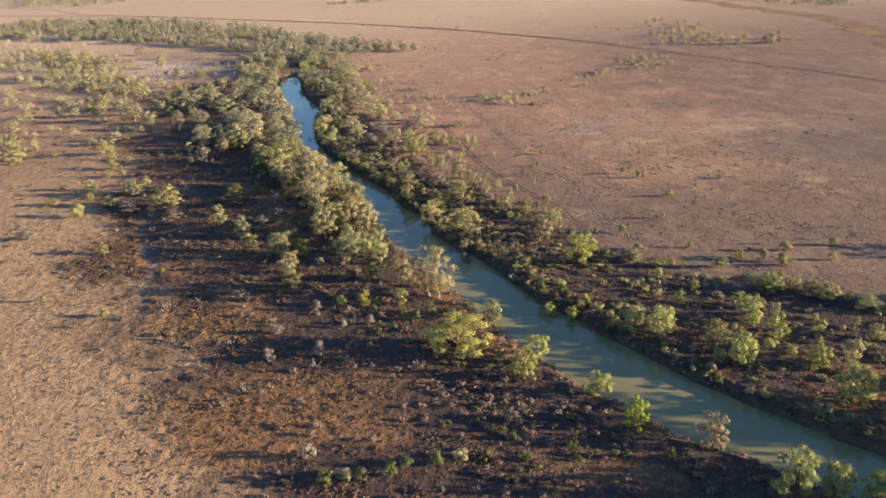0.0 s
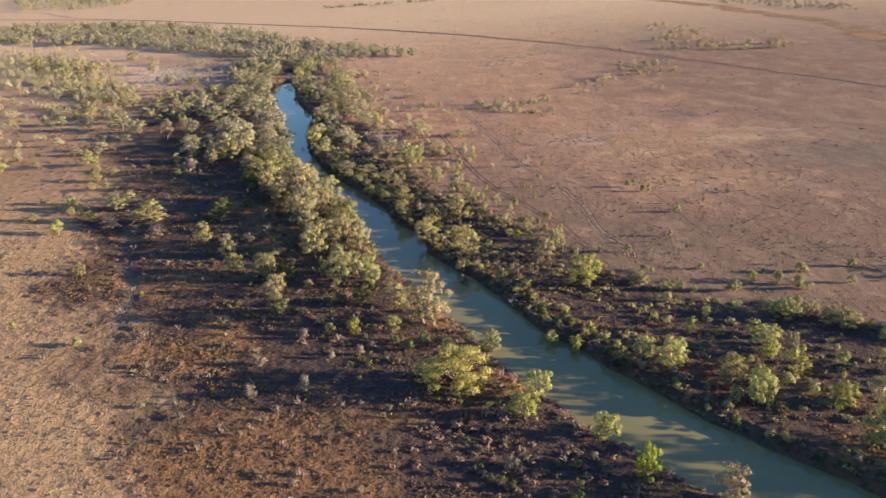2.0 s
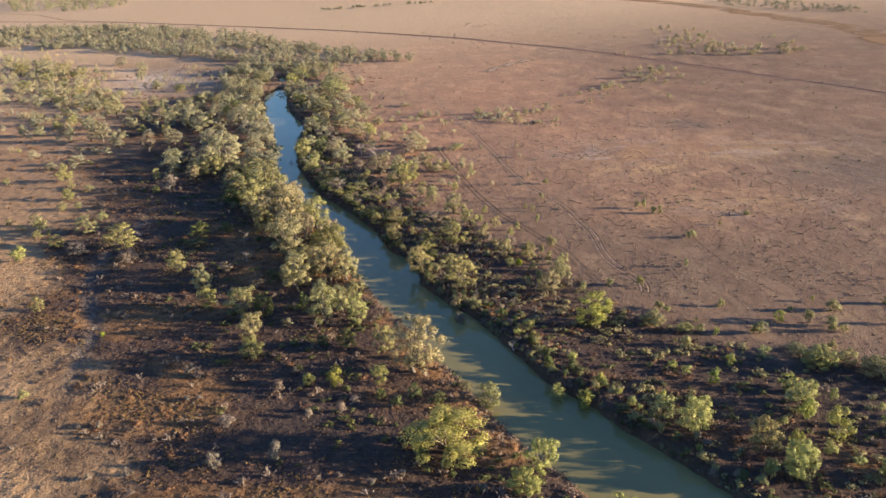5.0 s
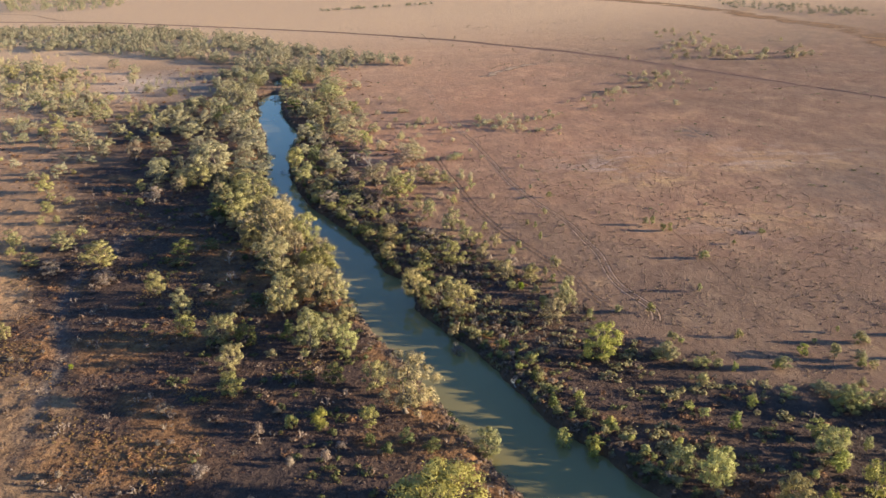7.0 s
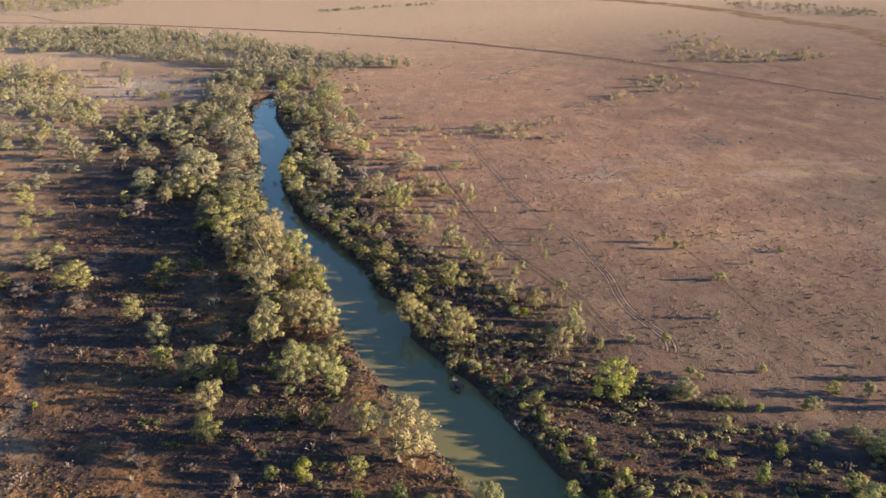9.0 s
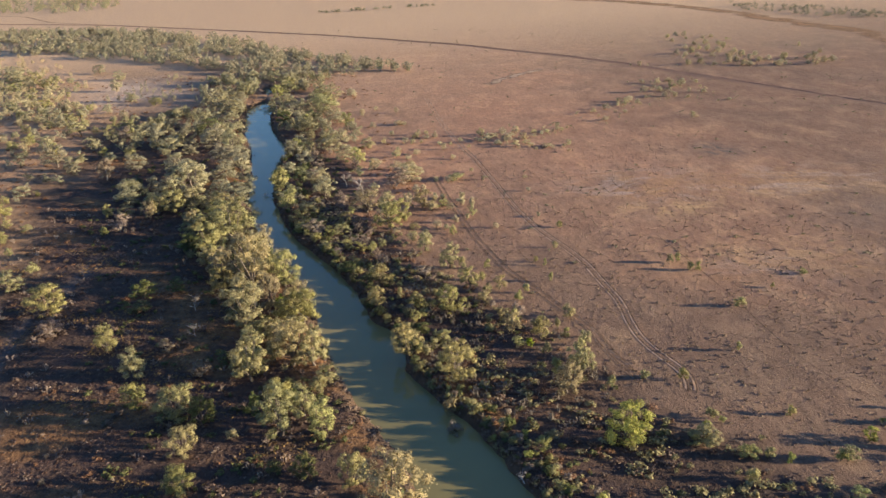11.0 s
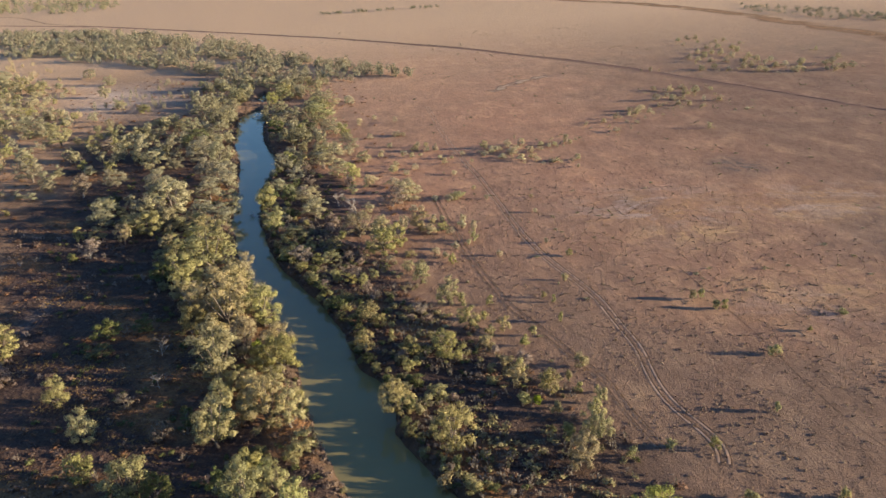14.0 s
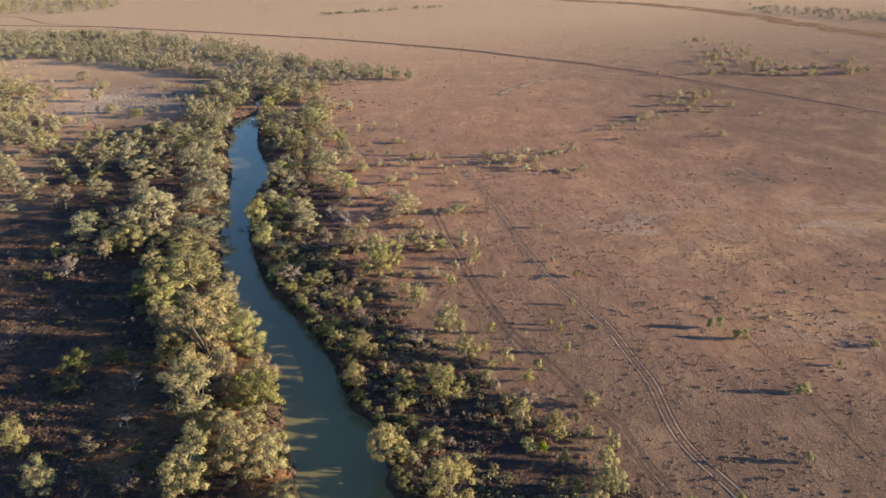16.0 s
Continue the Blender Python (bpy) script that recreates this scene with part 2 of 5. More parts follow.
# ---- the creek's line and the lie of the land ----
CREEK_LINE = [(-200, 390), (0, 175), (60, 114), (105, 67), (117, 55.5), (127, 48.5), (138, 41.7), (150, 34.6), (166, 26.8), (180, 20.3),
              (200, 11.2), (215, 3.6), (231, -0.6), (246, -5.4), (262, -9.6), (281, -17.5), (305, -29.5), (320, -34), (347, -41.5), (387, -46),
              (424, -50.3), (474, -61.7), (515, -67), (555, -68.5), (590, -74), (640, -95), (700, -140)]
CREEK_RIGHT = [(60, 6.2), (104, 8.3), (112, 9.7), (125, 10.2), (136, 9.4), (159, 9.3), (166, 7.8), (176, 7.8), (184, 8.5), (191, 8.9), (200, 9.3), (207, 8.1),
               (222, 7.6), (229, 8.7), (235, 9.3), (241, 9.1), (246, 6.2), (263, 6.5), (277, 6.0), (290, 5.4), (325, 4.2), (343, 4.5), (382, 4.4), (395, 6.5),
               (404, 8.0), (425, 7.6), (451, 5.0), (505, 5.2), (520, 4.4), (529, 1.0), (536, -2.5), (549, -2.5), (556, 2.5), (576, 2.5), (584, -2.5), (640, -9.0)]
CREEK_LEFT = [(60, 6.0), (106, 6.6), (111, 8.2), (130, 8.8), (158, 9.0), (169, 7.8), (190, 7.0), (208, 6.6), (215, 6.2), (223, 6.8), (234, 7.2), (250, 6.2),
              (300, 5.3), (340, 4.6), (376, 5.0), (398, 6.0), (415, 7.0), (447, 8.7), (464, 7.6), (508, 8.3), (520, 6.5), (529, 3.0), (536, -2.5), (549, -2.5), (556, 3.0), (576, 3.0), (584, -2.5), (640, -9.0)]
WATER_Z = -1.8


def smooth_line(knots, reach):
    ys = np.arange(-200.0, 720.0, 1.0)
    xs = np.interp(ys, [k[0] for k in knots], [k[1] for k in knots])
    kernel = np.hanning(2 * reach + 3)[1:-1]
    padded = np.concatenate([xs[0] + (xs[1] - xs[0]) * np.arange(-reach, 0), xs, xs[-1] + (xs[-1] - xs[-2]) * np.arange(1, reach + 1)])
    return ys, np.convolve(padded, kernel / kernel.sum(), "valid")


LINE_Y, LINE_X = smooth_line(CREEK_LINE, 7)
LINE_SLOPE = np.gradient(LINE_X)
_, LINE_RIGHT = smooth_line(CREEK_RIGHT, 2)
_, LINE_LEFT = smooth_line(CREEK_LEFT, 2)


def creek_x(y):
    return np.interp(y, LINE_Y, LINE_X)


def creek_offset(x, y):
    """Metres to the right (+) or left (-) of the creek's middle, square to it."""
    return (x - creek_x(y)) / np.sqrt(1 + np.interp(y, LINE_Y, LINE_SLOPE) ** 2)


def creek_half(d, y):
    """The water's reach on the side of the creek where d lies."""
    return np.where(d > 0, np.interp(y, LINE_Y, LINE_RIGHT), np.interp(y, LINE_Y, LINE_LEFT))


def wave(x, y, size, seed=0.0):
    """Smooth noise from sines, about -1 to 1, for numbers and arrays alike."""
    u, v = np.asarray(x) / size + seed, np.asarray(y) / size - 1.7 * seed
    return (np.sin(u * 1.9 + 1.3 * np.sin(v * 1.1 + seed)) + np.sin(v * 2.3 + 1.7 * np.sin(u * 0.8 - seed)) + np.sin((u + v) * 1.4 + 2 * seed)) / 3


def ground_z(x, y):
    x, y = np.asarray(x, float), np.asarray(y, float)
    d = creek_offset(x, y)
    half = creek_half(d, y) + 0.45 * wave(x, y, 5.5, 2.0) + 0.35 * wave(x, y, 1.9, 5.0)
    out = np.abs(d) - half
    run = np.where(d > 0, 1.9, 4.0) + 0.6 * wave(x, y, 9, 4.0)
    rise = np.clip(out / run, -1, 1)
    bank = np.where(rise > 0, 1 - (1 - rise) ** 1.8, 0.75 * rise)
    channel = WATER_Z - 0.06 + (-WATER_Z + 0.06) * bank
    near = np.exp(-(np.abs(d) / 90) ** 2)
    roll = 0.22 * wave(x, y, 21, 1.0) + 0.10 * wave(x, y, 5, 3.0) * near
    lumpy = np.exp(-((np.asarray(y) - 210) / 190) ** 4)
    roll = roll + lumpy * (0.13 * wave(x, y, 2.1, 7.3) * wave(x, y, 6.0, 2.2) + 0.07 * wave(x, y, 1.15, 9.1)) * np.exp(-(np.abs(d) / 130) ** 4) * np.where(d > 0, 1 - smoothstep(d, 40, 60), 1 + 0.8 * smoothstep(-d, 60, 85))
    gully = np.asarray(x) - np.interp(y, [p[0] for p in GULLY_LINE], [p[1] for p in GULLY_LINE])
    roll = roll - 0.4 * np.exp(-(gully / 2.2) ** 2) * np.exp(-((np.asarray(y) - 235) / 60) ** 4)
    fade = np.exp(-((np.abs(np.asarray(y) - 300) / 700) ** 4))
    return np.where(out < run, np.minimum(channel + roll * np.clip(rise, 0, 1), 0.6), roll) * fade


GULLY_LINE = [(100, -30), (150, -58), (175, -66), (200, -68.5), (215, -75.5), (233, -82), (252, -82), (283, -79), (300, -81), (330, -84), (700, -84)]


def gully_offset(x, y):
    """Metres from the middle of the dry gully in the scrub."""
    return np.asarray(x) - np.interp(y, [p[0] for p in GULLY_LINE], [p[1] for p in GULLY_LINE]) + 1.2 * wave(x, y, 9, 1.0)


def smoothstep(v, low, high):
    t = np.clip((v - low) / (high - low), 0, 1)
    return t * t * (3 - 2 * t)


# Left limit of the dark litter colour; partly drawn around tree shadows.
LEFT_EDGE = [(0, -99), (110, -98), (127, -95), (138, -92), (148, -89), (166, -89), (177, -91), (190, -96), (201, -100), (225, -97), (240, -95), (254, -89), (300, -78), (366, -79), (430, -77), (480, -71), (520, -76), (600, -90), (800, -120)]
RIGHT_EDGE = [(0, 120), (100, 95), (140, 84), (160, 74), (180, 55), (198, 44), (229, 40), (260, 36), (292, 34), (340, 34), (400, 34), (515, 30), (600, 30), (640, 40), (800, 40)]


def dark_flat(x, y):
    """1 on the dark flats beside the creek: dark soil, with tree shade put into its colour."""
    x, y = np.asarray(x), np.asarray(y)
    return np.exp(-((x - 90) / 34) ** 4 - ((y - 162) / 20) ** 4) + 0.8 * np.exp(-((x - 18 + 0.9 * (y - 120)) / 21) ** 4 - ((y - 120) / 15) ** 4) + 0.9 * np.exp(-((x + 14) / 13) ** 2 - ((y - 158) / 13) ** 2)


def open_rust(x, y):
    """1 on the open flat of low rusty growth."""
    return np.exp(-((np.asarray(x) + 23) / 27) ** 4 - ((np.asarray(y) - 126) / 16) ** 4)


def litter_amount(x, y):
    """1 in the scrubby strip along the creek, 0 out on the plains."""
    d = np.asarray(x) - creek_x(y)
    ragged = 11 * wave(x, y, 16, 6.0) + 6 * wave(x, y, 5, 8.0) + 3 * wave(x, y, 2.2, 3.0)
    left = np.interp(y, [p[0] for p in LEFT_EDGE], [p[1] for p in LEFT_EDGE])
    right = np.interp(y, [p[0] for p in RIGHT_EDGE], [p[1] for p in RIGHT_EDGE])
    inside = smoothstep(d + ragged, left - 14, left + 12) * (1 - smoothstep(d + ragged * 0.6, right - 9, right + 5))
    return inside * (1 - 0.6 * smoothstep(np.asarray(y), 400, 560)) * (1 - smoothstep(np.asarray(y), 620, 720))


def sandy(x, y):
    """1 on the pale sand beyond the trees."""
    x, y = np.asarray(x), np.asarray(y)
    return np.clip(1.35 * np.exp(-((x + 148 + 0.32 * (y - 570)) / 36) ** 2 - ((y - 575) / 62) ** 2) + 0.25 * wave(x, y, 14, 1.9) - 0.2, 0, 1)


def graded(start, stop, first, growth):
    """Grid lines from start outwards to stop, each step growing."""
    lines, step, at = [], first, start
    sign = 1 if stop > start else -1
    while abs(at - start) < abs(stop - start):
        step *= growth
        at += sign * step
        lines.append(at)
    return lines


def make_mesh(name, verts, faces, material, smooth=False, normals=None):
    mesh = bpy.data.meshes.new(name)
    mesh.from_pydata(verts.tolist() if hasattr(verts, "tolist") else verts, [], faces.tolist() if hasattr(faces, "tolist") else faces)
    mesh.materials.append(material)
    if smooth:
        mesh.polygons.foreach_set("use_smooth", [True] * len(mesh.polygons))
    mesh.update()
    if normals is not None:
        mesh.normals_split_custom_set_from_vertices(normals)
    return mesh


def build_ground():
    inner = list(np.arange(-14, 14.01, 0.6))
    outer = list(np.arange(14.9, 105, 0.95)) + [107, 109.5]
    s = np.array(sorted(inner + outer + [-v for v in outer] + graded(110, 4600, 2.6, 1.12) + [-v for v in graded(110, 4600, 2.6, 1.12)]))
    y = np.array(sorted(list(np.arange(84, 300, 0.95)) + list(np.arange(300, 420, 1.8)) + list(np.arange(420, 640, 3.6)) + graded(640, 4700, 2.2, 1.10) + graded(79, -2500, 1.2, 1.14)))
    S, Y = np.meshgrid(s, y)
    follow = 1 - smoothstep(np.abs(S), 90, 520)
    X = S + creek_x(Y) * follow
    Z = ground_z(X, Y)
    verts = np.stack([X.ravel(), Y.ravel(), Z.ravel()], 1)
    ny, nx = S.shape
    i = (np.arange(ny - 1)[:, None] * nx + np.arange(nx - 1)[None, :]).ravel()
    faces = np.stack([i, i + 1, i + nx + 1, i + nx], 1)
    mesh = make_mesh("ground", verts, faces, GROUND, True)
    xs, ys = X.ravel(), Y.ravel()
    d = creek_offset(xs, ys)
    half = creek_half(d, ys)
    layers = {
        "litter": litter_amount(xs, ys),
        "tan_soil": (1 - smoothstep(xs - creek_x(ys) + 12 * wave(xs, ys, 30, 3.0), -60, 10)) * (1 - 0.55 * smoothstep(ys + 20 * wave(xs, ys, 35, 2.4), 210, 330)),
        # Straw colour that grows with distance, haze painted in with it.
        "straw": smoothstep(ys - 0.42 * xs + 25 * wave(xs, ys, 120, 2.0), 400, 960),
        "paled_ground": (1 - 0.5 * smoothstep(creek_x(ys) - xs, 30, 70) * (1 - smoothstep(ys, 520, 680))) * smoothstep(ys + 0.25 * xs + 15 * wave(xs, ys, 40, 2.6), 215, 400) * (1 - 0.75 * smoothstep(xs + 14 * wave(xs, ys, 60, 1.1), 85, 200)),
        "straw_patch": np.exp(-((xs - 100) / 17) ** 2 - ((ys - 312) / 8) ** 2) + 0.9 * np.exp(-((xs - 148) / 30) ** 2 - ((ys - 326) / 9) ** 2) + 0.6 * np.exp(-((xs - 112) / 30) ** 2 - ((ys - 272) / 12) ** 2),
        "grey_patch": 1.4 * np.exp(-((xs - 142) / 9) ** 2 - ((ys - 382) / 13) ** 2) + 0.6 * np.exp(-((xs - 178) / 42) ** 2 - ((ys - 290) / 45) ** 2) + 0.5 * np.exp(-((xs - 90) / 10) ** 2 - ((ys - 345) / 12) ** 2),
        "crust": 0.8 * (np.exp(-((xs - 92) / 22) ** 2 - ((ys - 335) / 22) ** 2) + np.exp(-((xs - 150) / 34) ** 2 - ((ys - 338) / 16) ** 2) + 0.5 * np.exp(-((xs - 120) / 40) ** 2 - ((ys - 262) / 10) ** 2)),
        "dark_soil_and_shade": dark_flat(xs, ys),
        "shaded_gully": np.exp(-(gully_offset(xs, ys) / 2.0) ** 2) * 0.7 * smoothstep(ys, 165, 190) * (1 - smoothstep(ys, 285, 300)),
        "sand": sandy(xs, ys),
        "rust": (1 - 0.9 * dark_flat(xs, ys)) * smoothstep(0.9 * np.exp(-((d + 13) / 5) ** 2) * smoothstep(ys, 132, 146) + wave(xs, ys, 18, 3.3) + 0.5 * wave(xs, ys, 6, 1.2) + (0.10 + 0.25 * np.exp(-((ys - 150) / 60) ** 4)) * np.exp(-((d - 18) / 10) ** 2) + 1.2 * np.exp(-((xs + 43) / 14) ** 2 - ((ys - 164) / 7) ** 2) + 0.8 * np.exp(-((xs + 48) / 24) ** 2 - ((ys - 240) / 13) ** 2) + 1.0 * np.exp(-((xs + 62) / 20) ** 2 - ((ys - 207) / 6) ** 2) + 1.4 * open_rust(xs, ys), 0.32, 0.88),
        "mud": 1 - smoothstep(np.abs(d) - half + 0.6 * wave(xs, ys, 4, 7.0), 0.6, 2.6),
    }
    for key, v in layers.items():
        mesh.attributes.new(key, "FLOAT", "POINT").data.foreach_set("value", np.ascontiguousarray(v, dtype=np.float32))
    tagged(new("ground", mesh), "dry red-brown plain with rusty scrub litter along the creek", "ground", kind="structure")


def build_water():
    y = np.arange(-60, 618, 2.0)
    half = np.maximum(np.interp(y, LINE_Y, LINE_RIGHT), np.interp(y, LINE_Y, LINE_LEFT)) + 3.0
    along = np.sqrt(1 + np.interp(y, LINE_Y, LINE_SLOPE) ** 2)
    verts = []
    for yy, h, k in zip(y, half, along):
        for f in (-1, -0.5, 0, 0.5, 1):
            verts.append((float(creek_x(yy) + f * h * k), float(yy), WATER_Z))
    faces = [(r * 5 + c, r * 5 + c + 1, r * 5 + c + 6, r * 5 + c + 5) for r in range(len(y) - 1) for c in range(4)]
    tagged(new("water", make_mesh("water", verts, faces, WATER, True)), "still murky green creek water reflecting the blue sky", "water", kind="structure")


build_ground()
build_water()


def ribbon(line, offset, width, height, lift=0.05, wobble=0.12, crown=0.0):
    """A strip of earth that follows a line over the ground; crown: height of a ridge in its middle."""
    pts = np.array(line, float)
    length = np.concatenate([[0], np.cumsum(np.hypot(*np.diff(pts, axis=0).T))])
    t = np.arange(0, length[-1], max(1.2, width * 0.5))
    raw = np.stack([np.interp(t, length, pts[:, k]) for k in (0, 1)], 1)
    k = np.hanning(15)[1:-1]
    pad = np.concatenate([np.repeat(raw[:1], 6, 0), raw, np.repeat(raw[-1:], 6, 0)])
    way = np.stack([np.convolve(pad[:, c], k / k.sum(), "valid") for c in (0, 1)], 1)
    tangent = np.gradient(way, axis=0)
    side = np.stack([tangent[:, 1], -tangent[:, 0]], 1) / np.hypot(*tangent.T)[:, None]
    verts, n = [], len(way)
    for f in (-1.0, -0.4, 0.4, 1.0):
        edge = offset + f * width / 2 * (1 + 0.35 * wave(way[:, 0], way[:, 1], 4.0, f)) + wobble * wave(way[:, 0], way[:, 1], 7, 2.0)
        p = way + side * edge[:, None]
        inner = abs(f) < 1
        z = ground_z(p[:, 0], p[:, 1]) + (lift + (crown * (0.8 + 0.35 * wave(p[:, 0], p[:, 1], 3.0, 1.0)) if inner else -0.04)) + height
        verts.append(np.stack([p[:, 0], p[:, 1], z], 1))
    verts = np.stack(verts, 1).reshape(-1, 3)
    faces = [(i * 4 + c, i * 4 + c + 1, i * 4 + c + 5, i * 4 + c + 4) for i in range(n - 1) for c in range(3)]
    return verts, faces


TRACK_LINE = [(25, 518), (30, 452), (33, 426), (37, 399), (40, 379), (43.3, 352), (45.4, 332), (47.5, 315), (50.2, 302), (54, 289), (57.6, 278), (59.5, 268), (60.2, 260), (61.3, 253),
              (62, 246), (61.8, 241), (61.2, 235), (61.2, 229), (62.1, 223), (63.5, 219), (65.2, 215), (66.4, 211), (65.9, 207), (64.0, 203.5)]
SIDE_TRACK = [(22, 360), (25, 332), (27.6, 319), (29.2, 306), (32, 290), (37, 268), (42.3, 256), (44.5, 250.6), (47.2, 243.2), (49.7, 238.4), (51.5, 234), (52.2, 228), (53, 223), (53.9, 218.7), (55.1, 213), (56.5, 208)]
FAINT_TRACK = [(85, 290), (88.5, 262), (90.4, 246), (90.4, 232), (92, 214), (97, 200)]
GRADED_ROAD = [(-900, 1290), (-500, 1110), (-330, 1042), (-175, 936), (-48, 846), (32, 773), (55, 754), (97, 702), (133, 660), (165, 613), (190, 566), (211, 529), (230, 494), (256, 446), (330, 280), (400, 120)]
BYROAD = [(-640, 1330), (-560, 1250), (-500, 1215), (-420, 1105), (-330, 1042)]


def strip(name, line, offset, width, height, material, wobble=0.12):
    verts, faces = ribbon(line, offset, width, height, 0.05, wobble)
    mesh = make_mesh(name, verts, faces, material, True)
    mesh.attributes.new("cover", "FLOAT", "POINT").data.foreach_set("value", [0.0, 1.0, 1.0, 0.0] * (len(verts) // 4))
    return new(name, mesh)


def track(name, line, gap, label, wide, worn):
    root = tagged(new(name), label, "vehicle track", kind="structure")
    for side in (-gap / 2, gap / 2):
        strip("packed_strip", line, side, 0.75, 0.0, worn).parent = root
        strip("rut", [p for p in line if p[1] < 400], side - 0.42, wide, 0.03, RUT).parent = root


track("dirt_track", TRACK_LINE, 1.7, "two-rut dirt vehicle track worn into the dry plain", 0.40, PACKED)
track("dirt_track", SIDE_TRACK, 1.6, "fainter two-rut track beside the scrub", 0.32, FAINT)
tagged(strip("animal_path", FAINT_TRACK, 0, 0.4, 0.0, TRODDEN), "narrow trodden path across the dry plain", "path", kind="structure")
SCAR_LINE = [(60, 548), (69, 560), (84, 580), (97, 594), (112, 604)]
WASH_LINE = [(180, 1290), (270, 1180), (340, 1072), (374, 965), (384, 852), (398, 797), (408, 738), (400, 672), (376, 585), (340, 480), (310, 400)]
tagged(strip("bare_scar", SCAR_LINE, 0, 9.0, 0.1, SCAR, 2.0), "pale bare scar on the dry plain", "ground", kind="structure")
tagged(strip("dry_watercourse", WASH_LINE, 0, 34.0, 0.15, WASH, 6.0), "dry watercourse of orange grass across the plain", "watercourse", kind="structure")
road = tagged(new("graded_road"), "long straight graded red earth road with a low bank", "road", kind="structure")
tagged(strip("side_road", BYROAD, 0, 6.0, 0.05, TRODDEN, 1.0), "faint dirt road joining the graded road", "road", kind="structure")
verts, faces = ribbon(GRADED_ROAD, 0, 5.2, 0.0, 0.10, 0.7)
new("roadway", make_mesh("roadway", verts, faces, GRADED, True)).parent = road
verts, faces = ribbon(GRADED_ROAD, -3.3, 1.8, 0.0, 0.05, 0.7, 0.3)
new("earth_bank", make_mesh("earth_bank", verts, faces, GRADED, True)).parent = road

# ---- plant shapes ----


class Shape:
    """Collects points and faces of one mesh."""

    def __init__(self):
        self.verts, self.faces, self.normals = [], [], []

    def tube(self, path, radii, sides=6):
        path = [Vector(p) for p in path]
        rings = []
        for i, p in enumerate(path):
            way = (path[min(i + 1, len(path) - 1)] - path[max(i - 1, 0)]).normalized()
            u = way.orthogonal().normalized()
            v = way.cross(u)
            start = len(self.verts)
            for k in range(sides):
                a = 2 * math.pi * k / sides
                self.verts.append(tuple(p + (u * math.cos(a) + v * math.sin(a)) * radii[i]))
            rings.append(start)
        for a, b in zip(rings, rings[1:]):
            for k in range(sides):
                self.faces.append((a + k, a + (k + 1) % sides, b + (k + 1) % sides, b + k))
        self.faces.append(tuple(rings[-1] + k for k in range(sides)))

    def leaf(self, rng, centre, normal, length, width, swell=None):
        normal = Vector(normal).normalized()
        self.normals += [tuple((Vector(swell) * 0.85 + normal * 0.35).normalized() if swell else normal)] * 3
        u = normal.orthogonal().normalized()
        v = normal.cross(u)
        a = rng.uniform(0, 2 * math.pi)
        u, v = u * math.cos(a) + v * math.sin(a), v * math.cos(a) - u * math.sin(a)
        c, s = Vector(centre), len(self.verts)
        self.verts += [tuple(c + u * length * 0.64), tuple(c - u * length * 0.36 + v * width / 2), tuple(c - u * length * 0.36 - v * width / 2)]
        self.faces.append((s, s + 1, s + 2))

    def clump(self, rng, centre, radius, flat, count, size, up=0.25, core=None, dense=0):
        """A puff of leaves: leaves lie on its skin, fewer inside and below; core: the crown's middle, to round the
        whole; dense: oversized leaves added within to block sunlight.
        """
        lobes = [(Vector((rng.gauss(0, 1), rng.gauss(0, 1), rng.gauss(0.3, 1))).normalized(), rng.uniform(0.1, 0.45)) for _ in range(5)]
        for _ in range(count):
            d = Vector((rng.gauss(0, 1), rng.gauss(0, 1), rng.gauss(0, 1) + up)).normalized()
            bulge = 0.86 + sum(k * max(0.0, d.dot(w)) ** 5 for w, k in lobes)
            r = radius * bulge * rng.uniform(0.5, 1.0) ** 0.6 * (rng.uniform(1.1, 1.4) if rng.random() < 0.12 else 1.0)
            p = Vector(centre) + Vector((d.x * r, d.y * r, d.z * r * flat))
            n = d + Vector((rng.gauss(0, 0.3), rng.gauss(0, 0.3), rng.gauss(0, 0.3)))
            k = size * rng.uniform(0.6, 1.3)
            out = d if core is None else (d * 0.75 + (p - core).normalized() * 0.45).normalized()
            self.leaf(rng, p, n, k, k * rng.uniform(0.6, 0.95), out)
        for _ in range(dense):
            d = Vector((rng.gauss(0, 1), rng.gauss(0, 1), rng.gauss(0, 1))).normalized()
            p = Vector(centre) + d * radius * rng.uniform(0.1, 0.4)
            self.leaf(rng, p, (rng.gauss(0, 1), rng.gauss(0, 1), rng.gauss(0, 0.6)), radius * rng.uniform(0.6, 0.9), radius * rng.uniform(0.5, 0.8), d)

    def mesh(self, name, material, smooth=False):
        rounded = len(self.normals) == len(self.verts)
        return make_mesh(name, self.verts, self.faces, material, smooth or rounded, self.normals if rounded else None)


def bend_path(rng, a, b, sag, steps=3):
    a, b = Vector(a), Vector(b)
    mid = Vector((rng.uniform(-sag, sag), rng.uniform(-sag, sag), rng.uniform(0, sag)))
    return [a.lerp(b, i / steps) + mid * math.sin(math.pi * i / steps) for i in range(steps + 1)]


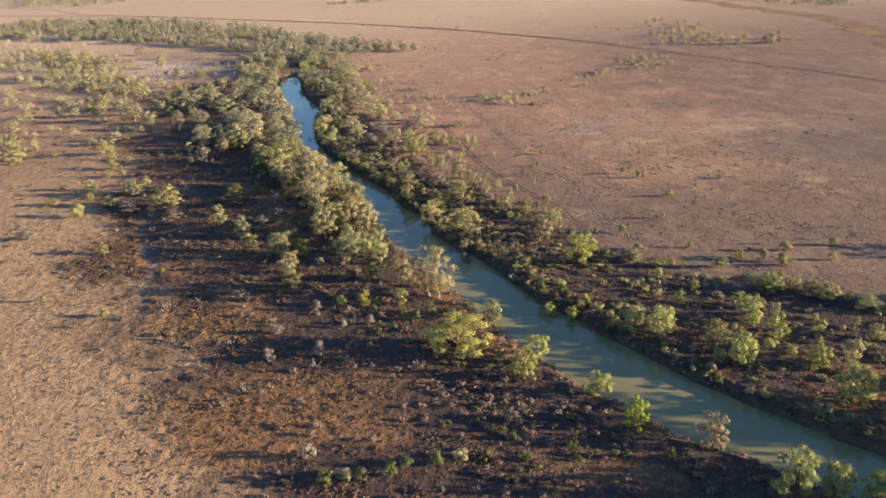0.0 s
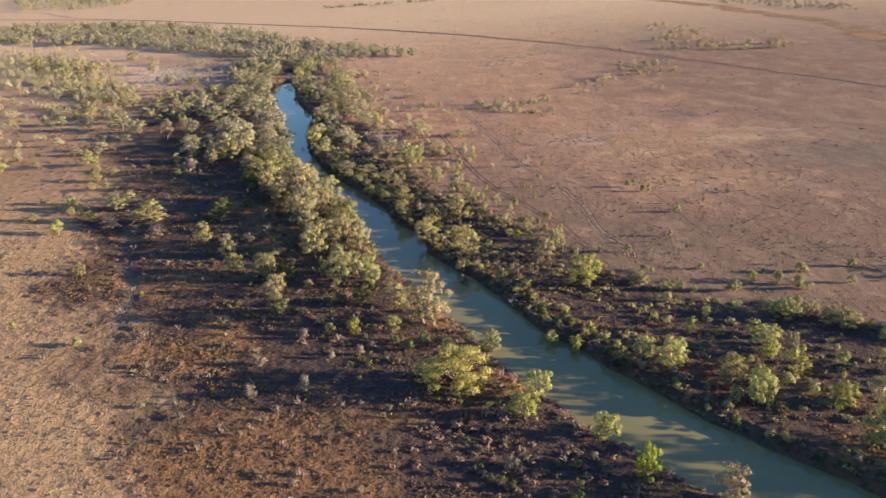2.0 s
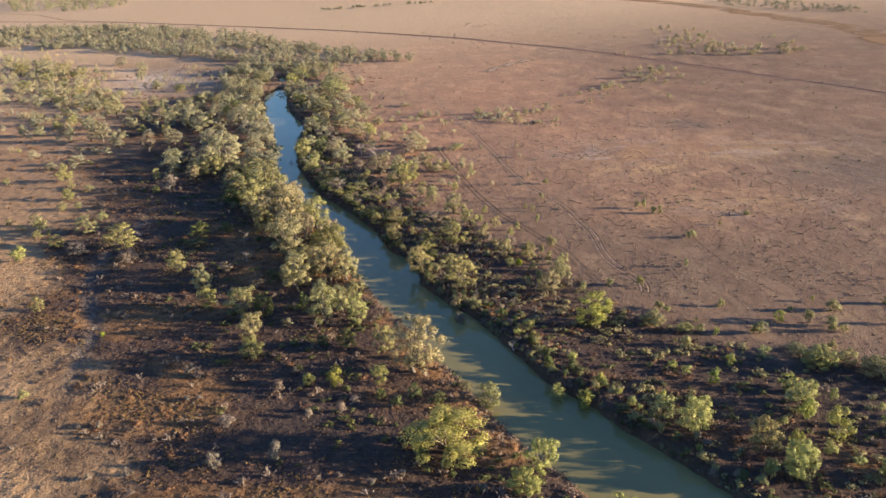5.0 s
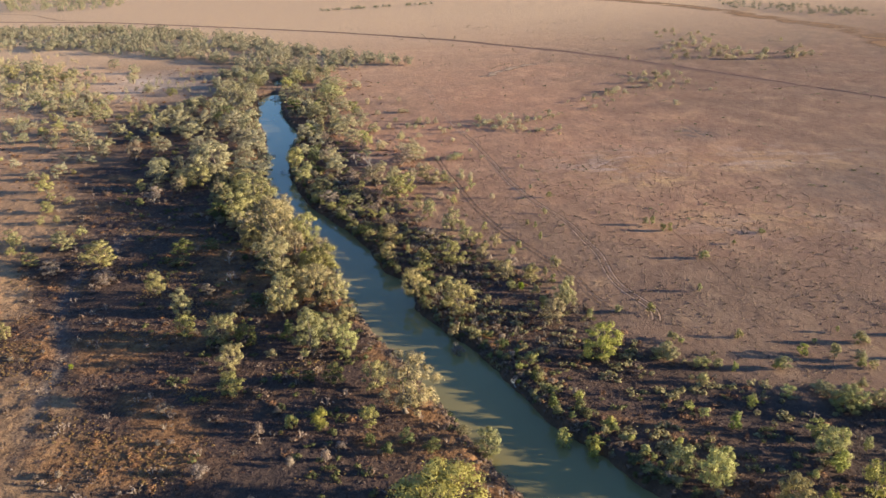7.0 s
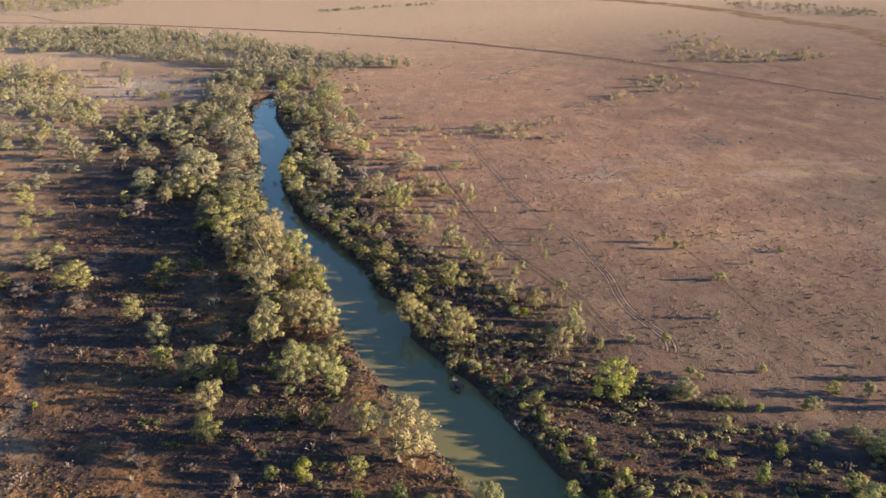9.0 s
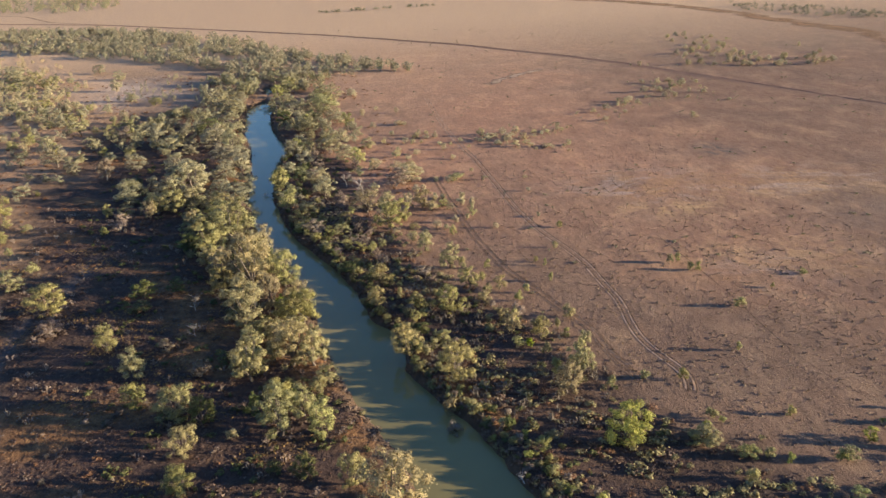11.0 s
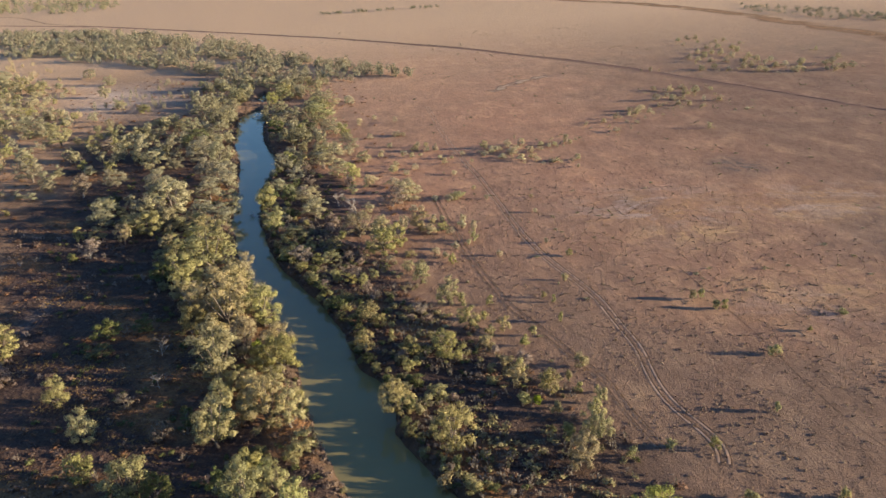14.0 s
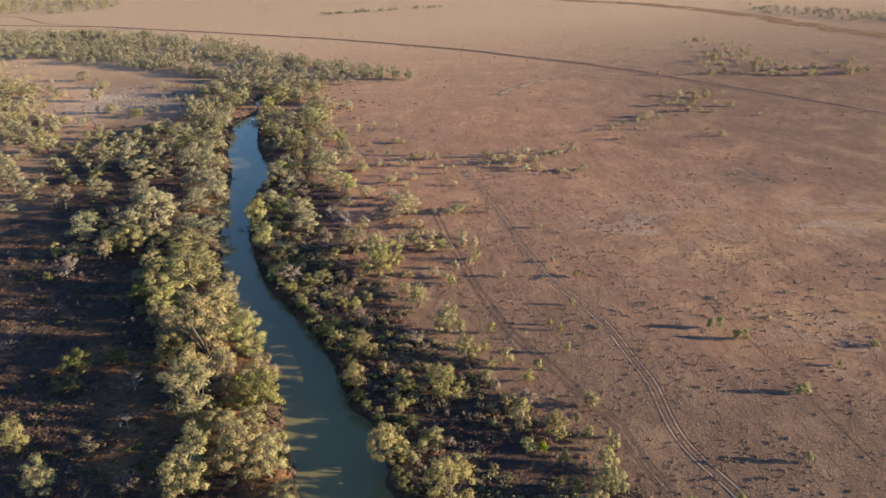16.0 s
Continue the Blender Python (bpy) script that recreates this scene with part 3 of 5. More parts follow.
def tree_shapes(seed, height, width, low, clumps, leaves, size, wood=True, limbs=0.7, dense=0):
    """Trunk with limbs, and a crown of uneven puffs at the limbs' ends. low: where the crown begins, as a share of the height."""
    rng = random.Random(seed)
    trunk, crown = Shape(), Shape()
    fork = Vector((rng.uniform(-0.05, 0.05) * width, rng.uniform(-0.05, 0.05) * width, height * max(0.16, low * 0.75)))
    base = height * 0.026
    if wood:
        path = bend_path(rng, (0, 0, -0.3), fork, 0.03 * height)
        trunk.tube(path, [base * (1.25 - 0.45 * i / 3) for i in range(4)], 7)
    spread, depth = width / 2, height * (1 - low)
    long, lean = rng.uniform(1.0, 1.22), rng.uniform(-0.12, 0.12) * width
    core = Vector((0, 0, height * (low + 0.4 * (1 - low))))
    centres = []
    for i in range(clumps):
        r = rng.uniform(0.45, 1.0) * width * (0.85 if clumps < 9 else 0.81) / clumps ** 0.5
        for _ in range(30):
            a, q, h = rng.uniform(0, 2 * math.pi), math.sqrt(rng.random()), rng.random() ** 0.8
            swell = max(0.80 if h < 0.45 else 0.0, math.sin(math.pi * (0.18 + 0.74 * h)) ** 0.7)
            c = Vector((math.cos(a) * q * (spread - r * 0.8) * swell * long + lean * h, math.sin(a) * q * (spread - r * 0.8) * swell / long, height * low + r * 0.6 + h * max(0.05, depth - 1.45 * r)))
            if all((c - o).length > 0.68 * (r + p) for o, p in centres):
                break
        centres.append((c, r))
    per = leaves / sum(r * r for _, r in centres)
    for c, r in centres:
        crown.clump(rng, c, r, rng.uniform(0.7, 0.95), int(per * r * r), size, 0.25, core, dense)
        if wood and rng.random() < limbs:
            limb = bend_path(rng, fork + Vector((0, 0, rng.uniform(-0.08, 0.0) * height)), c, 0.05 * height)
            trunk.tube(limb, [base * k for k in (0.62, 0.40, 0.25, 0.10)], 4 if height > 6 else 3)
            for _ in range(1 if height > 6 else 0):
                tip = c + Vector((rng.uniform(-1, 1), rng.uniform(-1, 1), rng.uniform(-0.3, 1))) * r * 0.8
                trunk.tube(bend_path(rng, limb[2], tip, 0.02 * height, 2), [base * k for k in (0.2, 0.12, 0.04)], 3)
    return trunk, crown


def dead_shapes(seed, height, width):
    """A bare tree: limbs that fork three times."""
    rng = random.Random(seed)
    wood = Shape()

    def grow(start, way, length, radius, level):
        end = start + way * length
        path = bend_path(rng, start, end, 0.12 * length)
        wood.tube(path, [radius * (1 - 0.16 * i) for i in range(4)], 6 if level == 0 else 4)
        if level < 3:
            for _ in range(4 if level else 6):
                turn = Vector((rng.gauss(0, 0.8), rng.gauss(0, 0.8), rng.uniform(-0.1, 0.7)))
                grow(path[rng.choice((1, 2, 3))], (way * 0.6 + turn).normalized(), length * rng.uniform(0.5, 0.75), radius * 0.5, level + 1)

    grow(Vector((0, 0, -0.3)), Vector((0.1, 0.05, 1)).normalized(), height * 0.42, height * 0.022, 0)
    return wood


def twig_shapes(seed, height, width, count):
    """A dry shrub: thin twigs in a tuft, with few small leaves."""
    rng = random.Random(seed)
    twigs = Shape()
    for _ in range(count):
        a, lean = rng.uniform(0, 2 * math.pi), rng.uniform(0.1, 1.0)
        root = Vector((math.cos(a) * 0.12 * width, math.sin(a) * 0.12 * width, 0))
        tip = Vector((math.cos(a) * lean * width / 2, math.sin(a) * lean * width / 2, height * (1.05 - 0.55 * lean) * rng.uniform(0.6, 1.0)))
        mid = root.lerp(tip, 0.55) + Vector((rng.uniform(-0.1, 0.1), rng.uniform(-0.1, 0.1), 0.08)) * width
        side = Vector((-math.sin(a), math.cos(a), 0)) * 0.035
        s = len(twigs.verts)
        twigs.verts += [tuple(root - side), tuple(root + side), tuple(mid + side), tuple(mid - side), tuple(tip)]
        twigs.faces += [(s, s + 1, s + 2), (s, s + 2, s + 3), (s + 3, s + 2, s + 4)]
        for k in range(3):
            twigs.leaf(rng, mid.lerp(tip, rng.random()), (rng.gauss(0, 1), rng.gauss(0, 1), rng.gauss(0, 1)), 0.22, 0.12)
    return twigs


# Sizes of the model plants in metres: height, width, crown's low end, puffs, leaves, leaf length.
MODELS = {
    "great": (12.0, 10.0, 0.06, 36, 7233, 0.222),
    "large": (8.0, 7.0, 0.06, 23, 4692, 0.207),
    "middle": (5.0, 4.6, 0.05, 14, 1700, 0.199),
    "small": (2.8, 2.8, 0.02, 7, 809, 0.183),
    "great mid": (12.0, 10.0, 0.06, 32, 4496, 0.296),
    "large mid": (8.0, 7.0, 0.06, 21, 2737, 0.281),
    "middle mid": (5.0, 4.6, 0.05, 13, 918, 0.265),
    "small mid": (2.8, 2.8, 0.02, 7, 493, 0.234),
    "great far": (12.0, 10.0, 0.06, 26, 3225, 0.367),
    "large far": (8.0, 7.0, 0.06, 18, 1857, 0.351),
    "middle far": (5.0, 4.6, 0.05, 11, 782, 0.312),
    "small far": (2.8, 2.8, 0.02, 6, 238, 0.312),
}
VARIANTS = {"great": 5, "large": 5, "middle": 5, "small": 4}
MID_FROM, FAR_FROM = 270.0, 335.0  # past these, plants have fewer and larger leaves; past the second, most take a haze-greyed leaf
shape_store = {}


def plant_meshes(size, variant, leaf, bark, round_bush=False):
    """The trunk and crown meshes of one model plant, made once for each leaf."""
    key = (size, variant, leaf.name, round_bush)
    if key not in shape_store:
        height, width, low, clumps, leaves, length = MODELS[size]
        if round_bush:
            low, leaves, clumps = 0.03, int(leaves * 1.15), clumps + 2
        trunk, crown = tree_shapes(100 * variant + len(size) + (7 if round_bush else 0), height, width, low, clumps, leaves, length, True, 0.25 if size.endswith("far") or size == "small" else 0.4, 0 if size.endswith("far") else 2 if size.endswith("mid") else 4)
        shape_store[key] = (trunk.mesh("trunk", bark, True), crown.mesh("crown", leaf))
    return shape_store[key]


scatter = random.Random(11)
planted = []


def stand(name, meshes, x, y, scale_wide, scale_high, label, category, group, sink=0.05):
    root = tagged(new(name), label, category, group)
    root.matrix_world = pose(x, y, float(ground_z(x, y)) - sink, 0, 0, scatter.uniform(0, 360)) @ Matrix.Diagonal((scale_wide, scale_wide, scale_high, 1))
    for part_name, mesh in meshes:
        new(part_name, mesh).parent = root
    return root


def plant(x, y, height, width, leaf, bark, name, label, category, group, round_bush=False):
    size = "great" if width > 8.2 or height > 11 else "large" if width > 5.2 else "middle" if width > 3.0 else "small"
    variant = scatter.randrange(VARIANTS[size])
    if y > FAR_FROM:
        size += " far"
        # Far crowns get the leaf with haze in its colour.
        leaf = LEAF_HAZED if leaf is LEAF_PALE or leaf is LEAF_OLIVE and scatter.random() < 0.6 else leaf
    elif y > MID_FROM:
        size += " mid"
    model = MODELS[size]
    trunk, crown = plant_meshes(size, variant, leaf, bark, round_bush)
    planted.append((x, y, width))
    return stand(name, (("trunk", trunk), ("crown", crown)), x, y, width / model[1] * (1.04 if round_bush else 1.14), min(height, 1.2 * width + 1.0) / model[0] * 0.97, label, category, group)


# ---- trees and bushes: x, y, height, crown width in metres ----
OLIVE_GUMS_NEAR = [
    (70.4, 90.5, 9.4, 5.4), (65.5, 92.3, 7.8, 5.4), (58.7, 93.0, 11.9, 7.7), (82.5, 117.2, 9.0, 8.2),
    (36.5, 125.8, 5.7, 5.6), (82.4, 130.5, 5.8, 5.4), (67.9, 133.3, 8.0, 6.4), (26.4, 139.3, 7.2, 5.6),
    (100.4, 140.2, 4.5, 3.8), (80.0, 142.6, 8.8, 5.2), (90.4, 144.5, 3.6, 3.1), (55.3, 146.9, 7.6, 6.3),
    (51.6, 151.4, 5.7, 5.2), (78.0, 152.3, 6.4, 6.8), (38.8, 159.3, 4.0, 2.9), (39.3, 161.4, 3.0, 3.4),
    (20.3, 162.3, 6.2, 5.4), (88.2, 166.1, 4.1, 6.2), (89.6, 167.5, 5.0, 5.3), (71.8, 168.9, 2.8, 2.6),
    (-0.9, 170.3, 4.8, 4.0), (79.9, 172.1, 2.7, 3.2),
]
OLIVE_GUMS_MID = [
    (65.7, 177.9, 3.0, 2.7), (101.7, 179.9, 2.2, 2.1), (83.5, 181.4, 3.4, 3.4), (113.8, 181.9, 2.6, 2.5),
    (-91.0, 182.6, 2.4, 2.1), (100.3, 182.7, 2.8, 3.0), (-28.8, 183.3, 5.4, 5.9), (32.7, 189.1, 3.4, 3.2),
    (104.7, 190.1, 3.6, 3.0), (105.9, 190.1, 2.0, 2.3), (28.0, 191.6, 1.7, 1.9), (118.9, 191.6, 2.7, 2.3),
    (34.8, 192.0, 2.7, 2.5), (-14.1, 198.2, 11.9, 8.6), (22.0, 202.0, 3.6, 3.5), (-10.5, 204.2, 7.1, 6.0),
    (-35.2, 205.6, 8.3, 7.4), (-44.0, 209.8, 6.8, 5.0), (44.8, 213.2, 8.7, 5.5), (-57.5, 234.0, 7.2, 5.6),
    (89.3, 240.2, 2.8, 2.9), (-14.6, 243.8, 10.0, 8.2),
]
OLIVE_GUMS_FAR = [
    (-21.8, 265.3, 11.0, 9.9), (81.6, 267.9, 3.1, 2.3), (-110.8, 274.1, 6.4, 4.4), (-93.8, 281.6, 4.4, 3.7),
    (0.7, 283.7, 5.3, 3.4), (15.8, 285.3, 6.8, 4.9), (-44.9, 286.7, 13.5, 9.6), (3.1, 289.8, 3.1, 2.8),
    (-41.9, 299.4, 14.2, 15.9), (-9.4, 303.1, 3.3, 6.0), (5.5, 305.2, 9.8, 7.6), (-114.7, 307.8, 4.7, 5.6),
    (10.0, 312.5, 8.4, 6.3), (32.1, 314.1, 7.6, 3.2), (-111.1, 318.2, 2.9, 4.2), (-43.4, 318.3, 9.4, 9.5),
    (-22.1, 324.3, 4.4, 7.4), (-161.9, 324.4, 13.2, 14.0), (-28.2, 327.2, 9.7, 7.4), (-66.6, 329.3, 9.7, 7.4),
    (-124.7, 331.4, 6.2, 6.7), (-34.6, 349.7, 10.4, 8.0),
]
OLIVE_GUMS_EDGE = [
    (-66.2, 350.8, 13.8, 13.4), (-129.4, 357.1, 4.7, 6.4), (-7.9, 382.0, 8.4, 7.1), (-13.6, 389.6, 6.5, 8.3),
    (-133.2, 398.2, 12.0, 10.4), (-125.5, 404.3, 4.0, 6.0), (-18.2, 404.9, 10.1, 13.0), (-62.9, 411.0, 13.6, 10.9),
    (-73.0, 420.4, 11.6, 13.6), (-131.3, 453.8, 5.6, 6.1), (-145.8, 457.8, 10.2, 10.0), (-30.2, 489.3, 11.0, 16.7),
]
DRY_BUSHES = [
    (-17.9, 111.4, 3.7, 2.9), (18.6, 118.7, 3.1, 2.9), (-29.6, 145.8, 3.8, 3.3), (-18.9, 147.0, 4.1, 2.7),
    (-29.5, 158.5, 2.6, 3.6), (-14.4, 159.4, 2.2, 1.8), (-8.3, 160.1, 2.9, 2.1), (-21.4, 169.1, 3.0, 2.4),
    (-40.5, 177.8, 3.1, 3.1), (17.8, 198.7, 4.4, 3.4), (-33.7, 221.3, 4.0, 4.8), (-115.0, 229.6, 3.7, 5.9),
    (-44.0, 232.8, 3.4, 3.6), (-74.0, 244.2, 4.0, 6.9), (-91.1, 252.4, 4.2, 6.2), (-9.7, 284.8, 3.0, 3.4),
    (-17.0, 303.9, 4.9, 7.5), (-80.3, 314.3, 6.4, 6.5), (7.8, 349.9, 7.6, 9.1), (-105.3, 375.2, 10.2, 7.7),
    (-119.9, 444.5, 6.7, 6.7),
]
PALE_GUMS_NEAR = [
    (-11.3, 105.0, 2.8, 2.8), (52.0, 107.5, 8.0, 5.5), (8.3, 108.1, 2.3, 2.9), (89.6, 130.7, 6.5, 4.7),
    (65.5, 140.6, 7.1, 6.2), (6.2, 173.8, 15.4, 11.3), (-0.2, 182.8, 6.9, 5.4), (-30.9, 194.0, 6.8, 5.5),
    (-23.1, 198.3, 2.3, 2.4), (17.5, 205.0, 5.0, 3.0), (40.8, 207.1, 7.3, 5.8), (19.9, 214.3, 9.8, 8.6),
    (-22.7, 218.3, 10.5, 8.2), (-47.7, 221.7, 7.2, 6.0), (-14.9, 222.7, 15.1, 9.4), (-10.2, 223.0, 14.0, 7.1),
    (9.8, 226.0, 12.1, 6.9), (39.5, 229.2, 7.1, 4.6), (33.5, 233.2, 7.2, 4.2), (47.9, 239.3, 3.8, 3.8),
    (31.8, 240.7, 3.2, 2.7), (-28.2, 242.1, 14.7, 11.3),
]
PALE_GUMS_MID = [
    (28.8, 249.1, 3.9, 4.0), (2.6, 249.3, 6.5, 4.5), (-23.4, 249.5, 14.0, 9.0), (33.7, 256.5, 4.7, 3.6),
    (26.1, 258.4, 6.8, 5.4), (5.6, 261.5, 4.1, 3.7), (3.1, 262.9, 8.3, 4.9), (-30.0, 263.6, 18.8, 13.4),
    (25.2, 271.2, 5.7, 2.6), (22.0, 271.5, 7.9, 6.5), (-39.6, 272.0, 9.9, 7.6), (12.3, 293.8, 3.9, 4.3),
    (-33.0, 298.5, 7.9, 5.8), (13.1, 304.4, 2.5, 3.8), (-8.6, 310.5, 5.0, 5.4), (5.3, 313.0, 11.7, 7.8),
    (-2.3, 322.1, 8.7, 9.7), (16.5, 324.4, 7.0, 7.4), (-74.3, 325.8, 7.0, 5.6), (-84.5, 329.1, 4.4, 7.4),
    (-48.5, 336.3, 8.2, 11.9), (-17.6, 342.5, 7.4, 10.5),
]
PALE_GUMS_FAR = [
    (-86.5, 343.1, 9.2, 11.2), (-72.0, 343.9, 8.4, 6.9), (-47.5, 351.2, 9.5, 8.9), (13.3, 354.8, 8.7, 10.2),
    (-82.1, 358.0, 6.8, 5.1), (-57.5, 366.3, 9.0, 11.3), (-33.7, 372.4, 6.1, 5.9), (-54.2, 381.3, 10.4, 11.0),
    (-120.5, 383.3, 5.3, 5.6), (-29.6, 384.8, 6.4, 7.1), (-96.9, 386.7, 8.1, 9.0), (-123.5, 390.8, 7.1, 6.9),
    (-35.9, 399.7, 7.7, 9.6), (-89.0, 406.9, 9.0, 10.9), (-98.4, 424.0, 12.4, 10.2), (-34.9, 441.6, 8.6, 12.2),
    (-46.1, 485.9, 6.9, 10.8),
]
BRIGHT_BUSHES = [
    (40.4, 114.0, 6.9, 5.4), (65.1, 162.1, 4.0, 2.7), (-65.5, 197.5, 1.8, 1.3), (36.5, 226.2, 2.4, 2.2),
    (-20.7, 250.4, 5.9, 3.4),
]
DARK_BUSHES = [
    (-14.4, 103.9, 3.4, 3.2), (-8.5, 104.7, 2.8, 2.8), (-3.8, 104.9, 3.4, 3.3), (-0.9, 106.8, 2.5, 2.4),
    (3.9, 107.1, 2.9, 2.9), (12.6, 108.2, 2.0, 2.4), (34.0, 171.9, 3.6, 2.6), (-8.5, 185.6, 5.1, 5.5),
    (-13.6, 187.2, 3.2, 3.3), (27.7, 196.0, 2.9, 2.9), (-29.7, 203.5, 6.5, 5.9), (-20.1, 205.1, 7.7, 4.0),
    (-56.2, 253.5, 3.1, 6.8), (-57.6, 262.3, 5.1, 8.0), (-50.0, 265.4, 3.9, 6.1), (-6.1, 275.6, 2.2, 4.6),
    (-53.9, 293.9, 6.2, 7.0), (-27.2, 354.1, 8.7, 6.4), (-90.9, 367.5, 4.0, 4.2), (-79.9, 443.4, 9.9, 11.9),
    (-48.1, 463.6, 7.8, 10.3), (-33.7, 472.3, 5.3, 10.5),
]
DEAD_TREES = [
    (-39.1, 239.3, 5.0, 4.7), (-42.5, 253.3, 6.6, 5.1), (-4.3, 341.0, 10.1, 10.5), (-10.5, 352.1, 7.7, 7.3),
]
SMALL_SHRUBS_NEAR = [
    (99.8, 146.3, 2.7, 2.3), (106.5, 154.5, 3.6, 7.4), (101.5, 160.2, 4.1, 4.8), (99.4, 161.5, 3.7, 9.7),
    (99.2, 164.3, 3.0, 5.6), (94.5, 166.8, 3.7, 5.6), (87.1, 171.3, 2.3, 6.5), (-72.7, 171.9, 2.6, 2.9),
    (95.2, 172.9, 2.5, 2.6), (70.5, 183.3, 2.5, 2.7), (67.6, 184.2, 2.8, 4.6), (96.0, 184.3, 4.1, 2.6),
    (60.5, 188.9, 2.8, 6.2), (61.9, 189.1, 3.6, 5.9), (120.2, 191.6, 2.5, 1.9), (80.0, 195.2, 2.3, 2.2),
    (102.7, 195.4, 1.8, 1.4), (65.4, 195.7, 2.3, 3.0), (-87.1, 214.2, 4.4, 4.0), (80.3, 219.1, 2.5, 1.9),
    (28.9, 239.0, 2.5, 2.7), (102.0, 249.8, 1.6, 1.4),
]
SMALL_SHRUBS_MID = [
    (113.3, 257.0, 1.6, 3.1), (47.5, 259.3, 3.2, 1.8), (85.6, 262.7, 2.8, 2.5), (-121.4, 263.0, 3.1, 5.8),
    (32.2, 270.5, 3.2, 2.3), (53.0, 283.1, 2.3, 1.9), (57.8, 299.6, 2.4, 2.7), (23.0, 323.7, 3.5, 4.9),
    (30.1, 355.5, 2.9, 6.5),
]
YELLOW_TREES = [
    (23.0, 133.0, 5.4, 6.6), (11.8, 145.6, 9.8, 17.0), (34.3, 163.6, 4.9, 3.8), (43.2, 165.0, 3.5, 1.6),
    (43.4, 165.5, 2.3, 2.5), (-9.8, 169.6, 4.8, 3.8), (-15.4, 170.7, 3.8, 2.5), (90.3, 186.7, 2.9, 3.3),
    (48.0, 189.5, 8.6, 9.4), (-6.4, 197.6, 8.0, 5.7), (19.5, 245.1, 8.0, 8.3), (-106.7, 249.1, 5.3, 5.2),
]

COPSE_TREES_A = [
    (70.8, 396.6, 1.9, 3.2), (73.3, 397.9, 1.9, 2.3), (81.6, 398.4, 2.9, 2.8), (65.6, 399.1, 2.4, 2.3), (59.0, 400.0, 3.3, 3.6),
    (64.1, 403.5, 2.4, 3.2), (51.8, 405.3, 2.2, 3.2), (45.4, 410.6, 2.4, 2.8), (56.6, 410.7, 3.4, 4.7), (63.9, 412.3, 3.4, 3.8),
    (48.2, 414.7, 2.9, 3.3), (50.8, 417.0, 2.5, 2.9), (59.2, 417.6, 2.5, 2.9), (74.0, 420.1, 2.0, 2.4), (46.1, 421.5, 4.0, 3.4),
    (76.8, 422.5, 2.5, 2.5), (56.3, 422.8, 3.5, 3.4), (83.6, 423.4, 2.5, 2.5), (70.9, 423.4, 2.0, 2.9), (62.6, 424.7, 3.5, 3.4),
    (82.3, 425.6, 4.6, 3.0), (151.3, 441.9, 3.4, 2.7), (108.8, 442.2, 2.7, 3.2), (123.2, 458.1, 1.7, 2.8),
]
COPSE_TREES_B = [
    (107.5, 460.7, 2.6, 3.3), (115.6, 467.9, 2.9, 3.4), (124.0, 475.4, 2.4, 2.3), (127.9, 477.4, 3.6, 4.1), (135.4, 478.7, 3.0, 2.9),
    (185.1, 479.5, 1.6, 2.5), (132.3, 484.7, 3.7, 4.2), (127.4, 485.5, 2.7, 3.0), (166.6, 489.8, 1.9, 3.1), (145.0, 493.7, 1.6, 2.5),
    (159.8, 493.9, 3.2, 4.3), (155.1, 494.8, 2.8, 3.7), (180.2, 502.1, 3.3, 3.9), (171.7, 503.6, 3.3, 2.6), (147.7, 508.0, 4.5, 4.4),
    (162.8, 508.4, 2.6, 2.6), (157.0, 509.4, 3.3, 3.8), (156.0, 517.5, 2.7, 3.3), (167.5, 520.2, 4.0, 4.6), (175.0, 525.5, 4.8, 6.0),
    (163.2, 532.8, 4.1, 4.1), (186.7, 533.5, 2.1, 3.4), (155.1, 537.9, 2.8, 3.4), (172.7, 539.8, 3.2, 4.1),
]
COPSE_TREES_C = [
    (284.6, 580.6, 4.9, 5.7), (260.8, 581.3, 4.8, 4.8), (279.7, 581.7, 3.3, 3.2), (266.0, 584.6, 3.2, 3.2), (242.4, 585.3, 3.6, 4.7),
    (292.7, 585.6, 5.0, 4.9), (259.5, 586.0, 3.2, 3.2), (240.3, 590.2, 4.0, 4.8), (301.0, 590.7, 4.2, 5.0), (221.8, 594.2, 3.2, 3.9),
    (204.9, 597.9, 4.0, 4.7), (232.9, 598.7, 4.9, 4.8), (172.6, 600.3, 3.9, 3.1), (255.4, 600.8, 4.1, 4.9), (215.8, 602.4, 4.0, 4.8),
    (290.0, 602.6, 4.3, 5.1), (263.1, 603.8, 4.2, 4.1), (240.7, 604.0, 4.9, 4.9), (275.5, 605.9, 5.1, 5.9), (297.5, 608.3, 5.2, 6.0),
    (253.2, 610.9, 4.2, 4.1), (242.9, 620.7, 5.1, 5.0), (262.9, 623.8, 4.3, 4.3), (234.4, 630.3, 3.8, 4.2),
]
